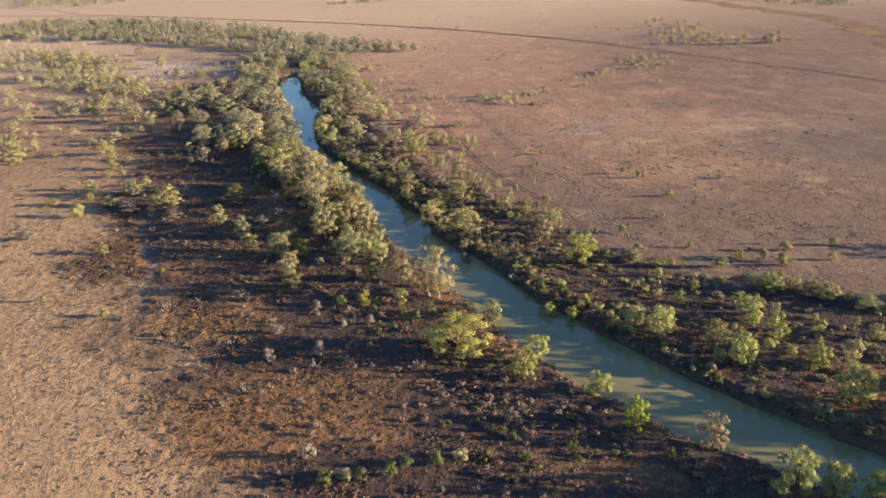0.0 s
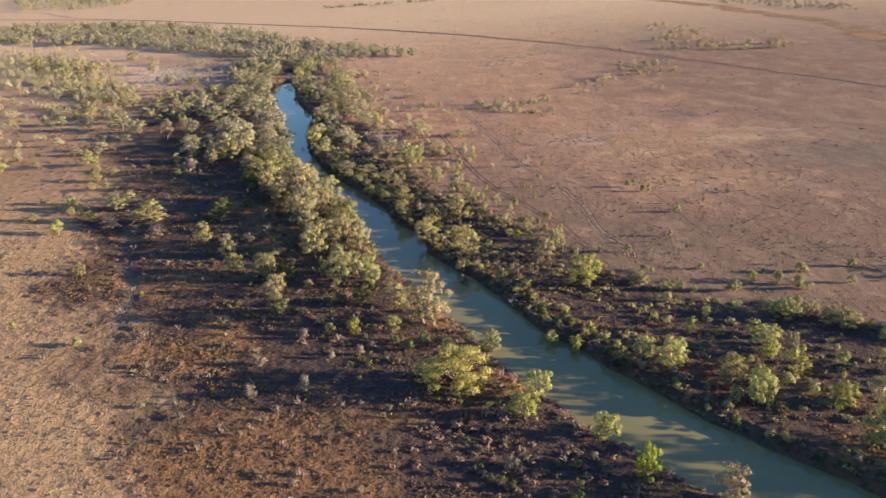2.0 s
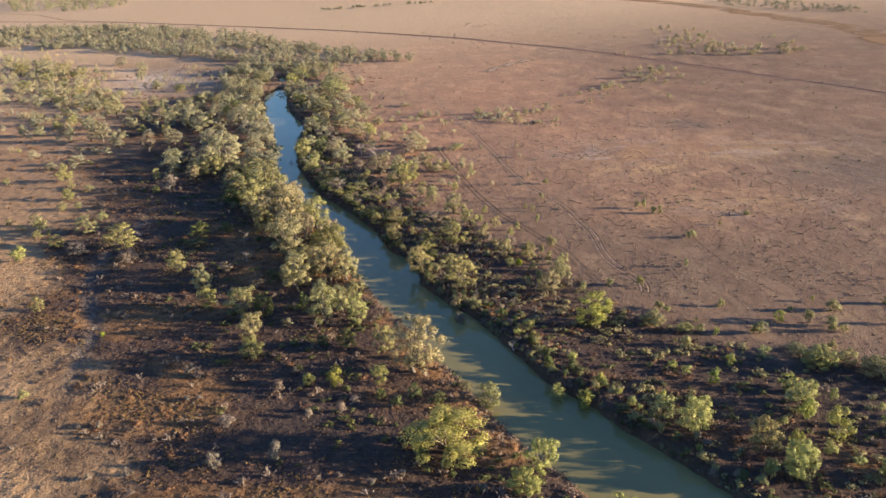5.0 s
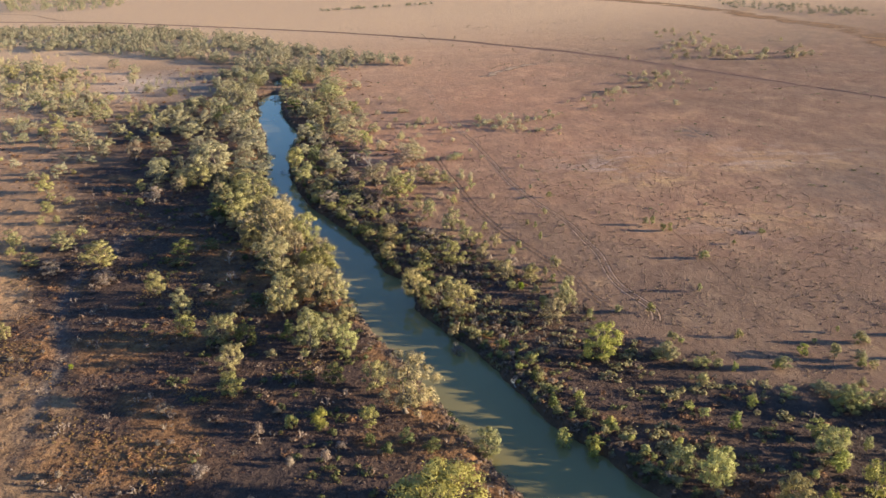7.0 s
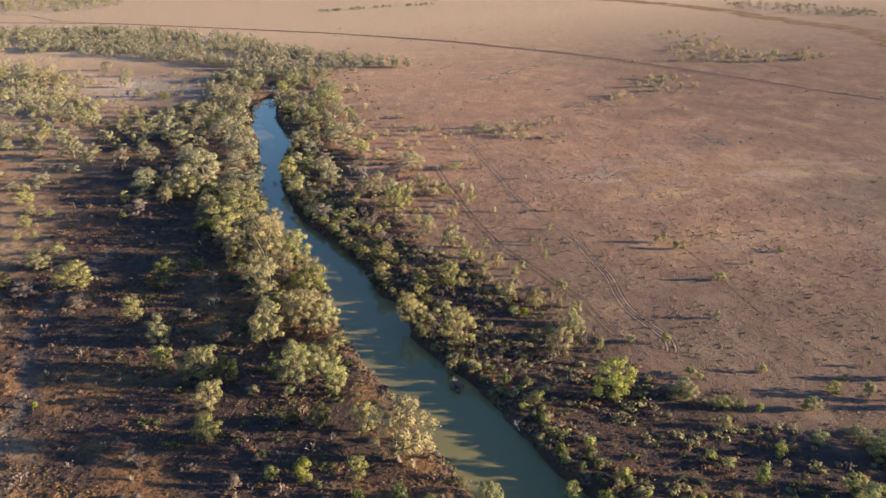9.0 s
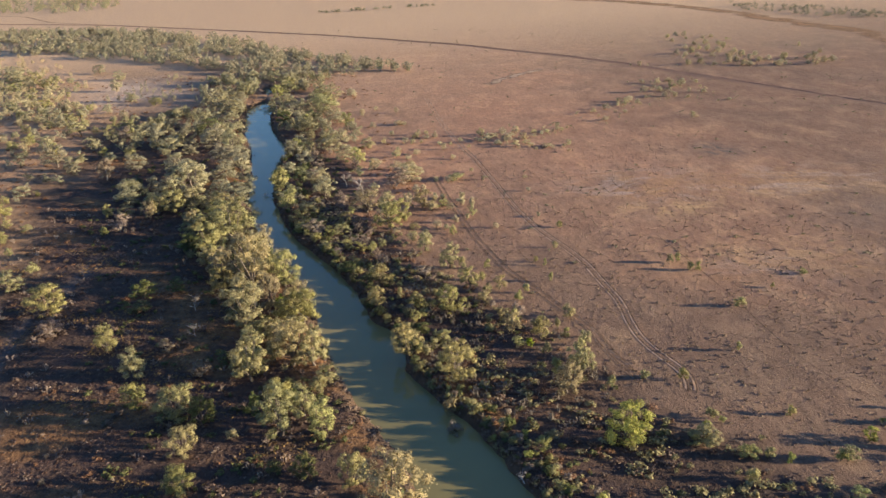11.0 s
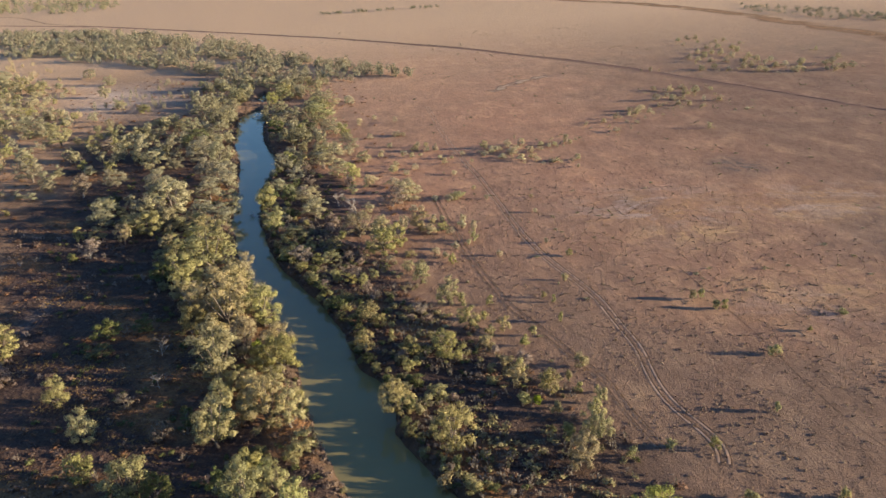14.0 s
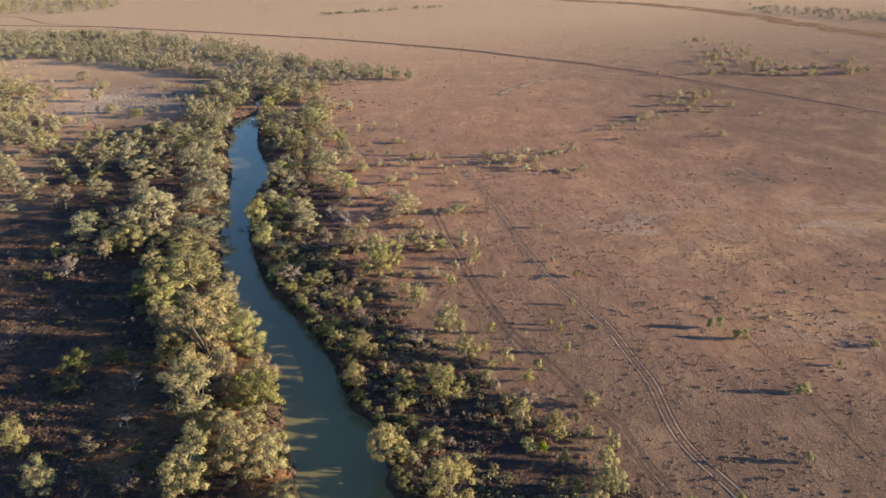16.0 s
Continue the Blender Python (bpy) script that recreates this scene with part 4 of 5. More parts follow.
COPSE_TREES_D = [
    (256.1, 630.6, 4.3, 5.1), (313.4, 630.6, 3.6, 4.5), (224.4, 632.6, 3.4, 4.2), (216.4, 634.5, 4.2, 4.2), (256.0, 644.1, 4.4, 4.4),
    (214.4, 645.6, 4.3, 4.3), (226.5, 651.0, 5.3, 5.2), (247.1, 651.8, 4.4, 4.4), (242.7, 661.4, 5.4, 5.3), (316.4, 667.4, 3.8, 2.8),
    (239.1, 668.2, 4.1, 4.5), (259.6, 672.2, 4.6, 4.6), (230.5, 673.2, 4.1, 4.5), (261.5, 687.3, 4.2, 4.7), (243.8, 691.7, 3.8, 4.7),
    (254.0, 695.7, 4.3, 4.7), (280.0, 716.1, 2.5, 3.9), (235.3, 717.2, 3.4, 3.8), (264.1, 727.4, 3.5, 4.0), (251.5, 730.8, 2.5, 3.0),
    (274.3, 735.8, 3.5, 4.0), (240.2, 744.9, 3.5, 4.0), (256.8, 751.9, 4.6, 4.1), (250.3, 753.6, 4.1, 4.1),
]
COPSE_TREES = COPSE_TREES_A + COPSE_TREES_B + COPSE_TREES_C + COPSE_TREES_D
EDGE_SHRUBS_A = [
    (49.8, 207.9, 3.6, 2.0), (64.7, 209.3, 3.1, 2.5), (57.2, 210.3, 2.3, 2.3), (40.1, 214.1, 4.6, 2.9), (46.5, 220.2, 5.2, 4.3),
    (39.7, 222.5, 3.1, 2.6), (48.8, 225.4, 4.0, 2.7), (48.7, 229.2, 2.2, 1.4), (45.6, 230.1, 2.7, 1.8), (39.5, 233.0, 5.4, 2.7),
    (44.1, 233.6, 3.8, 1.8), (34.6, 237.7, 5.5, 2.8), (37.4, 248.8, 3.4, 2.5), (40.0, 253.6, 2.9, 2.3), (87.5, 262.6, 3.1, 2.0),
    (84.0, 268.4, 3.2, 2.0), (47.9, 270.3, 2.5, 1.4), (45.9, 273.0, 2.2, 1.7), (38.2, 301.9, 2.1, 2.2), (23.2, 302.4, 2.4, 2.5),
    (20.2, 304.8, 3.1, 3.2), (26.0, 308.3, 3.1, 2.6), (53.1, 309.6, 2.1, 2.0), (30.4, 312.2, 2.1, 2.3),
]
EDGE_SHRUBS_B = [
    (25.5, 321.1, 2.6, 3.1), (33.0, 323.5, 4.8, 2.4), (30.1, 330.4, 3.4, 2.8), (23.6, 332.2, 2.3, 2.8), (21.0, 332.6, 2.7, 2.9),
    (54.3, 337.0, 2.3, 2.2), (17.1, 341.1, 3.5, 2.6), (27.0, 353.1, 2.8, 3.5), (55.4, 353.1, 1.6, 1.9), (22.2, 353.7, 2.4, 2.7),
    (40.0, 353.9, 2.0, 1.9), (36.7, 364.5, 2.5, 2.0), (30.9, 384.2, 2.7, 2.6), (12.8, 386.7, 2.3, 3.0), (16.2, 393.9, 2.8, 3.5),
    (8.5, 399.0, 2.8, 3.1), (28.2, 400.3, 3.3, 3.6), (31.4, 408.3, 1.9, 2.3), (26.8, 409.0, 2.4, 2.8), (36.2, 412.0, 2.4, 2.8),
    (15.3, 412.4, 2.9, 3.3), (18.9, 414.5, 1.9, 2.4), (2.5, 415.1, 3.4, 3.3), (11.9, 415.5, 2.9, 3.3),
]
EDGE_SHRUBS_C = [
    (16.7, 422.1, 3.5, 3.9), (25.1, 422.7, 3.5, 3.9), (18.0, 428.6, 3.0, 2.9), (5.8, 430.4, 2.5, 3.9), (21.7, 430.9, 2.0, 2.5),
    (-3.3, 447.0, 3.2, 3.6), (12.0, 449.9, 2.1, 3.1),
]
EDGE_SHRUBS = EDGE_SHRUBS_A + EDGE_SHRUBS_B + EDGE_SHRUBS_C
FLAT_TREES = [
    (68.9, 132.3, 5.9, 3.1), (63.2, 132.9, 5.2, 3.0), (70.1, 137.9, 8.0, 4.1), (75.9, 138.2, 3.0, 2.8), (77.2, 149.1, 4.8, 4.1),
    (58.6, 150.3, 5.5, 4.0), (84.7, 153.4, 3.5, 2.5), (82.8, 156.9, 3.2, 2.0), (80.6, 157.1, 3.2, 2.8), (78.3, 158.5, 4.3, 4.0),
    (91.1, 165.2, 4.5, 3.2), (99.2, 180.1, 2.9, 2.3), (82.3, 181.7, 2.5, 2.5), (73.6, 181.9, 2.2, 1.7), (95.3, 191.3, 1.3, 1.5),
    (63.1, 192.3, 2.2, 2.0), (66.8, 194.1, 1.6, 1.7),
]
LEFT_TREES_A = [
    (-99.8, 259.4, 4.6, 5.5), (-113.9, 280.4, 5.0, 5.2), (-107.2, 296.7, 3.0, 2.9), (-89.0, 329.2, 5.1, 4.5), (-122.9, 373.1, 3.8, 4.7),
    (-128.8, 375.8, 3.8, 4.2), (-80.5, 408.8, 7.4, 8.3), (-141.2, 415.0, 7.2, 8.2), (-150.5, 430.2, 6.9, 8.0), (-167.2, 433.1, 4.5, 6.9),
    (-181.7, 441.7, 4.6, 7.7), (-161.9, 441.8, 6.5, 4.4), (-101.6, 466.0, 5.9, 7.7), (-112.5, 468.1, 5.9, 8.4), (-176.7, 519.9, 6.8, 8.9),
    (-189.1, 522.4, 6.9, 11.3), (-208.8, 526.4, 5.5, 9.3), (-129.5, 527.7, 5.2, 8.8), (-146.6, 540.5, 6.2, 9.1), (-236.7, 559.8, 6.7, 10.8),
    (-213.6, 596.5, 9.6, 13.0), (-233.1, 612.4, 10.0, 13.5), (-265.2, 619.8, 11.3, 13.9), (-180.5, 624.4, 7.2, 10.7),
]
LEFT_TREES_B = [
    (-251.4, 628.7, 9.4, 14.0), (-204.9, 656.6, 7.6, 10.4),
]
LEFT_TREES = LEFT_TREES_A + LEFT_TREES_B
LEFT_WOOD_A = [
    (-79.6, 256.5, 8.2, 11.7), (-94.7, 269.9, 6.5, 8.3), (-117.8, 276.5, 2.7, 3.1), (-84.4, 311.8, 3.4, 3.3), (-53.1, 322.8, 4.8, 4.6),
    (-76.0, 339.8, 5.2, 6.2), (-160.4, 345.8, 6.2, 3.9), (-137.6, 350.8, 3.9, 5.4), (-83.8, 353.1, 3.6, 3.9), (-89.5, 356.5, 6.5, 9.0),
    (-113.9, 406.4, 3.7, 6.7), (-178.3, 419.0, 6.0, 5.9), (-84.7, 446.2, 5.7, 6.7), (-154.9, 446.8, 3.0, 4.8), (-108.6, 452.4, 6.5, 8.7),
    (-175.5, 455.5, 3.8, 5.0), (-123.0, 465.3, 7.0, 4.2), (-175.3, 466.9, 4.5, 6.3), (-168.0, 475.3, 4.6, 6.4), (-159.9, 482.0, 7.4, 8.8),
    (-109.7, 491.0, 4.5, 9.5), (-191.9, 501.4, 4.9, 8.3), (-167.4, 577.5, 9.4, 7.8), (-235.2, 591.0, 7.6, 12.5),
]
LEFT_WOOD_B = [
    (-261.8, 650.2, 9.3, 13.9),
]
LEFT_WOOD = LEFT_WOOD_A + LEFT_WOOD_B
RIGHT_WOOD = [
    (15.8, 290.4, 5.3, 4.2), (24.5, 298.2, 3.6, 3.4), (7.7, 300.3, 2.5, 3.4), (19.6, 321.5, 3.5, 4.8), (11.4, 322.5, 7.8, 4.8),
    (29.2, 325.8, 3.2, 3.0), (14.7, 342.9, 2.9, 3.6), (-0.2, 344.9, 3.8, 4.0), (-20.8, 354.4, 7.8, 10.4), (13.0, 363.6, 6.2, 6.4),
    (7.8, 371.9, 4.1, 4.8), (-0.9, 373.2, 5.5, 5.7), (7.8, 389.7, 3.8, 4.6), (-4.3, 407.8, 5.0, 7.3), (21.6, 421.4, 3.1, 3.5),
    (9.1, 450.1, 2.8, 5.5), (-19.7, 458.6, 6.9, 8.4), (-9.4, 476.0, 4.2, 4.1), (7.8, 478.4, 3.6, 2.9), (-2.5, 488.6, 2.5, 3.0),
    (-27.2, 523.7, 8.0, 9.8), (-18.0, 530.3, 5.4, 8.0),
]

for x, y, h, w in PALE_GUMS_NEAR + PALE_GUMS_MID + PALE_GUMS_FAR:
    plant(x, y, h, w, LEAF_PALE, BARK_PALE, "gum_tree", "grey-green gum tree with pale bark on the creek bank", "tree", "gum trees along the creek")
for x, y, h, w in OLIVE_GUMS_NEAR:
    plant(x, y, h, w, LEAF_LIME, BARK_BROWN, "small_tree", "yellowish-green small tree on the creek flat", "tree", "small trees on the creek flat")
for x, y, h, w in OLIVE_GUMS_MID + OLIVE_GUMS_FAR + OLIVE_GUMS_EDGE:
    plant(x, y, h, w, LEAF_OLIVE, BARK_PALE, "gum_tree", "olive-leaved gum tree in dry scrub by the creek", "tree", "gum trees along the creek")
for x, y, h, w in YELLOW_TREES:
    plant(x, y, h, w, LEAF_YELLOW, BARK_BROWN, "wattle_tree", "yellow-green broad-crowned tree lit by low sun", "tree", "yellow-green trees", h / w < 0.9)
for x, y, h, w in BRIGHT_BUSHES:
    plant(x, y, h, w, LEAF_BRIGHT, BARK_BROWN, "green_bush", "dense bright green rounded bush in dry scrub", "bush", "bright green bushes", True)
for x, y, h, w in DARK_BUSHES:
    plant(x, y, h, w, LEAF_DARK, BARK_BROWN, "dark_bush", "dark green leafy bush in the shade of gums", "bush", "dark green bushes", True)
for x, y, h, w in DRY_BUSHES:
    plant(x, y, h, w, LEAF_DRY, BARK_GREY, "dry_bush", "half-dead grey-brown bush with thin leaves", "bush", "dry grey bushes")
for x, y, h, w in SMALL_SHRUBS_NEAR + SMALL_SHRUBS_MID:
    plant(x, y, h, w, LEAF_OLIVE, BARK_BROWN, "shrub", "small olive-green shrub on the dry plain", "shrub", "small shrubs on the plain", True)
for x, y, h, w in COPSE_TREES:
    plant(x, y, h * 1.05, w * 1.15, LEAF_SHRUB, BARK_BROWN, "small_tree", "small grey-green tree in a low copse on the plain", "tree", "copse trees on the plain", True)
for x, y, h, w in EDGE_SHRUBS + RIGHT_WOOD:
    # Past y 300 these take the paler shrub leaf.
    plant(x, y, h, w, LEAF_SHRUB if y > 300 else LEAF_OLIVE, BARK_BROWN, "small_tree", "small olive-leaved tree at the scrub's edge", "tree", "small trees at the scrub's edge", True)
for x, y, h, w in FLAT_TREES:
    plant(x, y, h, w, LEAF_LIME, BARK_BROWN, "small_tree", "yellowish-green small tree on the creek flat", "tree", "small trees on the creek flat", True)
for x, y, h, w in ((-61, 537, 8, 10), (-80, 541, 8, 10), (-56, 549, 9, 10), (-84, 553, 8, 10), (-58, 566, 8, 10), (-82, 571, 8, 10), (-70, 588, 9, 12)):
    plant(x, y, h, w, LEAF_OLIVE, BARK_PALE, "gum_tree", "olive-leaved gum tree closing the creek's far end", "tree", "gum trees along the creek", True)
for x, y, h, w in LEFT_TREES + LEFT_WOOD:
    plant(x, y, h, w, LEAF_OLIVE, BARK_BROWN, "small_tree", "small olive-leaved tree casting a long shadow on the tan plain", "tree", "small trees on the tan plain", True)
dead_meshes = [dead_shapes(40 + k, 7.0, 6.0).mesh("bare_limbs", BARK_GREY, True) for k in range(3)]
for k, (x, y, h, w) in enumerate(DEAD_TREES):
    stand("dead_tree", (("bare_limbs", dead_meshes[k % 3]),), x, y, w / 6.5, h / 7.0, "bare grey dead tree among green gums", "dead tree", "dead trees")


FALLEN = bark_material("bleached_wood", (0.300, 0.270, 0.240), (0.520, 0.480, 0.430))
fallen_mesh = dead_shapes(51, 6.0, 4.0).mesh("bare_limbs", FALLEN, True)
for x, y, z, tilt, turn, size, label in ((28.2, 181.4, -0.5, 62, 200, 0.55, "bleached dead branch leaning over the creek bank"), (-67.5, 511, -1.7, 78, 70, 1.6, "fallen dead tree lying in the creek"), (-38.6, 350, -1.6, 80, 250, 0.7, "bleached dead branch lying in the creek")):
    root = tagged(new("fallen_tree"), label, "dead tree", "fallen trees")
    root.matrix_world = pose(x, y, z, tilt, 0, turn) @ Matrix.Diagonal((size, size, size, 1))
    new("bare_limbs", fallen_mesh).parent = root


# ---- unlisted growth: plants strewn by the kind of ground ----
def clear(x, y, room):
    return all((x - a) ** 2 + (y - b) ** 2 > (room + 0.32 * w) ** 2 for a, b, w in planted)


def strewn(count, xs, ys, keep, room, tries=40):
    """Places, spread at random between the limits, where keep() allows them."""
    found = []
    for _ in range(count * tries):
        if len(found) == count:
            break
        y = scatter.uniform(*ys)
        x = float(creek_x(y)) + scatter.uniform(*xs)
        if room > 0 and float(ground_z(x, y)) < -1.4:
            continue
        if scatter.random() < keep(x, y) and (room <= 0 or clear(x, y, room)):
            found.append((x, y))
            if room > 0:
                planted.append((x, y, room))
    return found


def filler(count, xs, ys, keep, room, heights, leaf, name, label, category, group, bush=False, ratio=0.95):
    for x, y in strewn(count, xs, ys, keep, room):
        h = scatter.uniform(*heights)
        planted.pop()
        plant(x, y, h, h * ratio * scatter.uniform(0.85, 1.2), leaf, BARK_BROWN if bush else BARK_PALE, name, label, category, group, bush)


def bank_bushes(count, ys, side, heights, leaf, name, label, group):
    """Bushes that lean over the water's edge on one side of the creek (1 or -1)."""
    for _ in range(count):
        y = scatter.uniform(*ys)
        reach = float(creek_half(side, y)) + scatter.uniform(0.3, 3.0)
        x = float(creek_x(y) + side * reach * math.sqrt(1 + np.interp(y, LINE_Y, LINE_SLOPE) ** 2))
        h = scatter.uniform(*heights)
        plant(x, y, h, h * scatter.uniform(1.1, 1.5), leaf, BARK_BROWN, name, label, "bush", group, True)


always = lambda x, y: 1.0
bank_bushes(34, (215, 400), 1, (1.4, 3.0), LEAF_DARK, "dark_bush", "dark green leafy bush leaning over the creek's edge", "dark green bushes")
bank_bushes(44, (205, 400), 1, (1.4, 3.2), LEAF_OLIVE, "bush", "olive-green bush leaning over the creek's edge", "olive bushes")
bank_bushes(30, (96, 240), 1, (0.6, 1.4), LEAF_DARK, "dark_bush", "dark green leafy bush leaning over the creek's edge", "dark green bushes")
bank_bushes(26, (96, 215), 1, (0.6, 1.2), LEAF_PLUM, "brown_bush", "dull brown dry bush on the creek's shaded bank", "dry grey bushes")
bank_bushes(22, (165, 400), -1, (1.2, 2.6), LEAF_OLIVE, "bush", "olive-green bush leaning over the creek's edge", "olive bushes")
filler(30, (9, 42), (400, 610), always, 2.5, (5, 8), LEAF_OLIVE, "gum_tree", "olive-leaved gum tree in dry scrub by the creek", "tree", "gum trees along the creek")
filler(34, (-38, -8), (330, 600), always, 2.8, (6, 10), LEAF_PALE, "gum_tree", "grey-green gum tree with pale bark on the creek bank", "tree", "gum trees along the creek")
filler(46, (-150, -36), (400, 620), lambda x, y: 1.0 if float(sandy(x, y)) < 0.2 else 0.0, 2.5, (4, 7), LEAF_OLIVE, "gum_tree", "olive-leaved gum tree in dry scrub by the creek", "tree", "gum trees along the creek")
filler(16, (8.5, 18), (215, 420), always, 1.2, (1.8, 3.4), LEAF_DARK, "dark_bush", "dark green leafy bush on the creek's edge", "bush", "dark green bushes", True, 1.2)
filler(40, (8.5, 19), (215, 420), always, 1.2, (1.8, 3.6), LEAF_OLIVE, "bush", "olive-green bush on the creek's edge", "bush", "olive bushes", True, 1.1)
filler(30, (16, 40), (222, 480), always, 1.5, (2.0, 4.5), LEAF_OLIVE, "small_tree", "small olive-leaved tree at the scrub's edge", "tree", "small trees at the scrub's edge", False, 0.9)
filler(34, (14, 40), (225, 400), always, 1.5, (2.0, 4.5), LEAF_DRY, "dry_bush", "half-dead grey-brown bush with thin leaves", "bush", "dry grey bushes", False, 1.0)


filler(30, (-30, -9), (232, 345), always, 1.5, (5.0, 9.0), LEAF_PALE, "gum_tree", "grey-green gum tree with pale bark on the creek bank", "tree", "gum trees along the creek", False, 0.9)
filler(42, (-31, -8), (195, 345), always, 1.2, (3.0, 6.5), LEAF_OLIVE, "small_tree", "small olive-leaved tree among the bank's gums", "tree", "small trees along the creek", False, 0.95)
filler(24, (-34, -8), (150, 345), always, 1.0, (2.0, 3.6), LEAF_DARK, "dark_bush", "dark green leafy bush in the shade of gums", "bush", "dark green bushes", True, 1.1)
filler(15, (-52, -19), (105, 119), lambda x, y: 1.0 if x > 8 else 0.0, 0.8, (1.1, 2.2), LEAF_DARK, "dark_bush", "low dark green bush in brown scrub", "bush", "dark green bushes", True, 1.15)
filler(38, (-94, -18), (106, 215), lambda x, y: 1.0 if float(wave(x, y, 14, 5.1)) > 0 else 0.3, 0.8, (0.7, 1.5), LEAF_DRY, "dry_bush", "low pale grey rounded bush in dry scrub", "bush", "dry grey bushes", True, 1.3)
filler(22, (10.5, 16), (92, 215), always, 0.5, (1.0, 2.3), LEAF_DARK, "dark_bush", "dark green leafy bush on the creek's edge", "bush", "dark green bushes", True, 1.25)
filler(30, (9.5, 16), (92, 215), always, 0.5, (0.9, 2.0), LEAF_OLIVE, "bush", "olive-green bush on the creek's edge", "bush", "olive bushes", True, 1.25)
filler(24, (10, 18), (92, 215), always, 0.5, (0.9, 1.9), LEAF_DRY, "dry_bush", "dry grey bush on the creek's edge", "bush", "dry grey bushes", True, 1.2)
filler(16, (9, 17), (140, 215), always, 0.8, (1.0, 2.2), LEAF_LIME, "bush", "yellow-green bush on the creek's edge", "bush", "bushes on the creek's edge", True, 1.1)
filler(14, (22, 75), (100, 190), always, 1.6, (1.8, 3.4), LEAF_LIME, "small_tree", "small olive-leaved tree on the creek flat", "tree", "small trees on the creek flat", False, 0.85)
filler(10, (2, 80), (78, 112), lambda x, y: 1.0 if max(79.0, 0.66 * y + 21) < x < 130 else 0.0, 2.0, (12, 16), LEAF_OLIVE, "gum_tree", "tall olive-leaved gum tree by the creek", "tree", "gum trees along the creek", False, 0.75)
filler(26, (9, 95), (45, 98), lambda x, y: 1.0 if x > 0.66 * y + 18 else 0.0, 2.0, (7, 11), LEAF_OLIVE, "gum_tree", "olive-leaved gum tree in dry scrub by the creek", "tree", "gum trees along the creek")
filler(20, (72, 150), (96, 190), lambda x, y: 1.0 if x > 0.62 * y + 27 else 0.0, 2.0, (5, 8), LEAF_OLIVE, "gum_tree", "olive-leaved gum tree in dry scrub by the creek", "tree", "gum trees along the creek")


filler(22, (-150, -78), (185, 420), lambda x, y: 0.25 + 0.75 * (y > 240), 2.5, (1.6, 4.2), LEAF_OLIVE, "small_tree", "small olive-leaved tree at the scrub's edge", "tree", "small trees at the scrub's edge", False, 0.9)


def replicate(templates, places):
    """All copies of small plants in one set of arrays: points, faces and normals. places: x, y, z, turn, width, height, template."""
    points, normals, quads, start = [], [], [], 0
    for x, y, z, turn, wide, high, k in places:
        v, f, n = templates[k % len(templates)]
        c, s = math.cos(turn) * wide, math.sin(turn) * wide
        points.append(np.stack([v[:, 0] * c - v[:, 1] * s + x, v[:, 0] * s + v[:, 1] * c + y, v[:, 2] * high + z], 1))
        normals.append(np.stack([(n[:, 0] * c - n[:, 1] * s) / wide, (n[:, 0] * s + n[:, 1] * c) / wide, n[:, 2]], 1))
        quads.append(f + start)
        start += len(v)
    return np.concatenate(points), np.concatenate(quads), np.concatenate(normals)


def only_leaves(shape):
    quads = np.array([f for f in shape.faces if len(f) == 3])
    normals = np.array(shape.normals) if len(shape.normals) == len(shape.verts) else np.tile((0.0, 0.0, 1.0), (len(shape.verts), 1))
    return np.array(shape.verts), quads, normals


def mound(seed, leaves, size, width=1.5, height=0.9, puffs=4):
    rng = random.Random(seed)
    s = Shape()
    for _ in range(puffs):
        r = rng.uniform(0.24, 0.36) * width
        s.clump(rng, (rng.uniform(-0.25, 0.25) * width, rng.uniform(-0.25, 0.25) * width, r * 0.55), r, height / width, leaves // puffs, size, 0.5)
    return only_leaves(s)


def tuft(seed, blades):
    rng = random.Random(seed)
    s = Shape()
    for _ in range(blades):
        a, lean = rng.uniform(0, 2 * math.pi), rng.uniform(0.2, 1.0)
        n = (math.cos(a), math.sin(a), 0.6 * lean)
        s.leaf(rng, (math.cos(a) * 0.28 * lean, math.sin(a) * 0.28 * lean, 0.12), n, 0.30, 0.15, (math.cos(a) * 0.45, math.sin(a) * 0.45, 0.9))
    return only_leaves(s)


def stuff(name, templates, spots, wide, high, material, label, category):
    z = ground_z([p[0] for p in spots], [p[1] for p in spots])
    places = [(x, y, zz - 0.04, scatter.uniform(0, 6.28), scatter.uniform(*wide), scatter.uniform(*high), scatter.randrange(99)) for (x, y), zz in zip(spots, z)]
    verts, faces, normals = replicate(templates, places)
    rounded = templates is not wisps
    tagged(new(name, make_mesh(name, verts, faces, material, rounded, normals if rounded else None)), label, category, kind="stuff")


mounds = [mound(60 + k, 56, 0.26) for k in range(6)]
wisps = [only_leaves(twig_shapes(80 + k, 0.9, 1.3, 9)) for k in range(5)]
tufts = [tuft(70 + k, 8) for k in range(5)]


far_trees = []
for k in range(6):
    trunk, crown = tree_shapes(300 + k, 6.5, 6.0, 0.03, 10, 170, 0.70, False)
    far_trees.append(only_leaves(crown))


def carpet(name, count, xs, ys, density, wide, high, material, label):
    """Tufts too many to count, sown by a density between 0 and 1."""
    sow = np.random.default_rng(count)
    y = sow.uniform(*ys, count * 6)
    x = creek_x(y) + sow.uniform(*xs, count * 6)
    kept = np.flatnonzero((sow.random(count * 6) < density(x, y)) & (ground_z(x, y) > WATER_Z + 0.3))[:count]
    stuff(name, tufts, [(float(x[k]), float(y[k])) for k in kept], wide, high, material, label, "scrub")


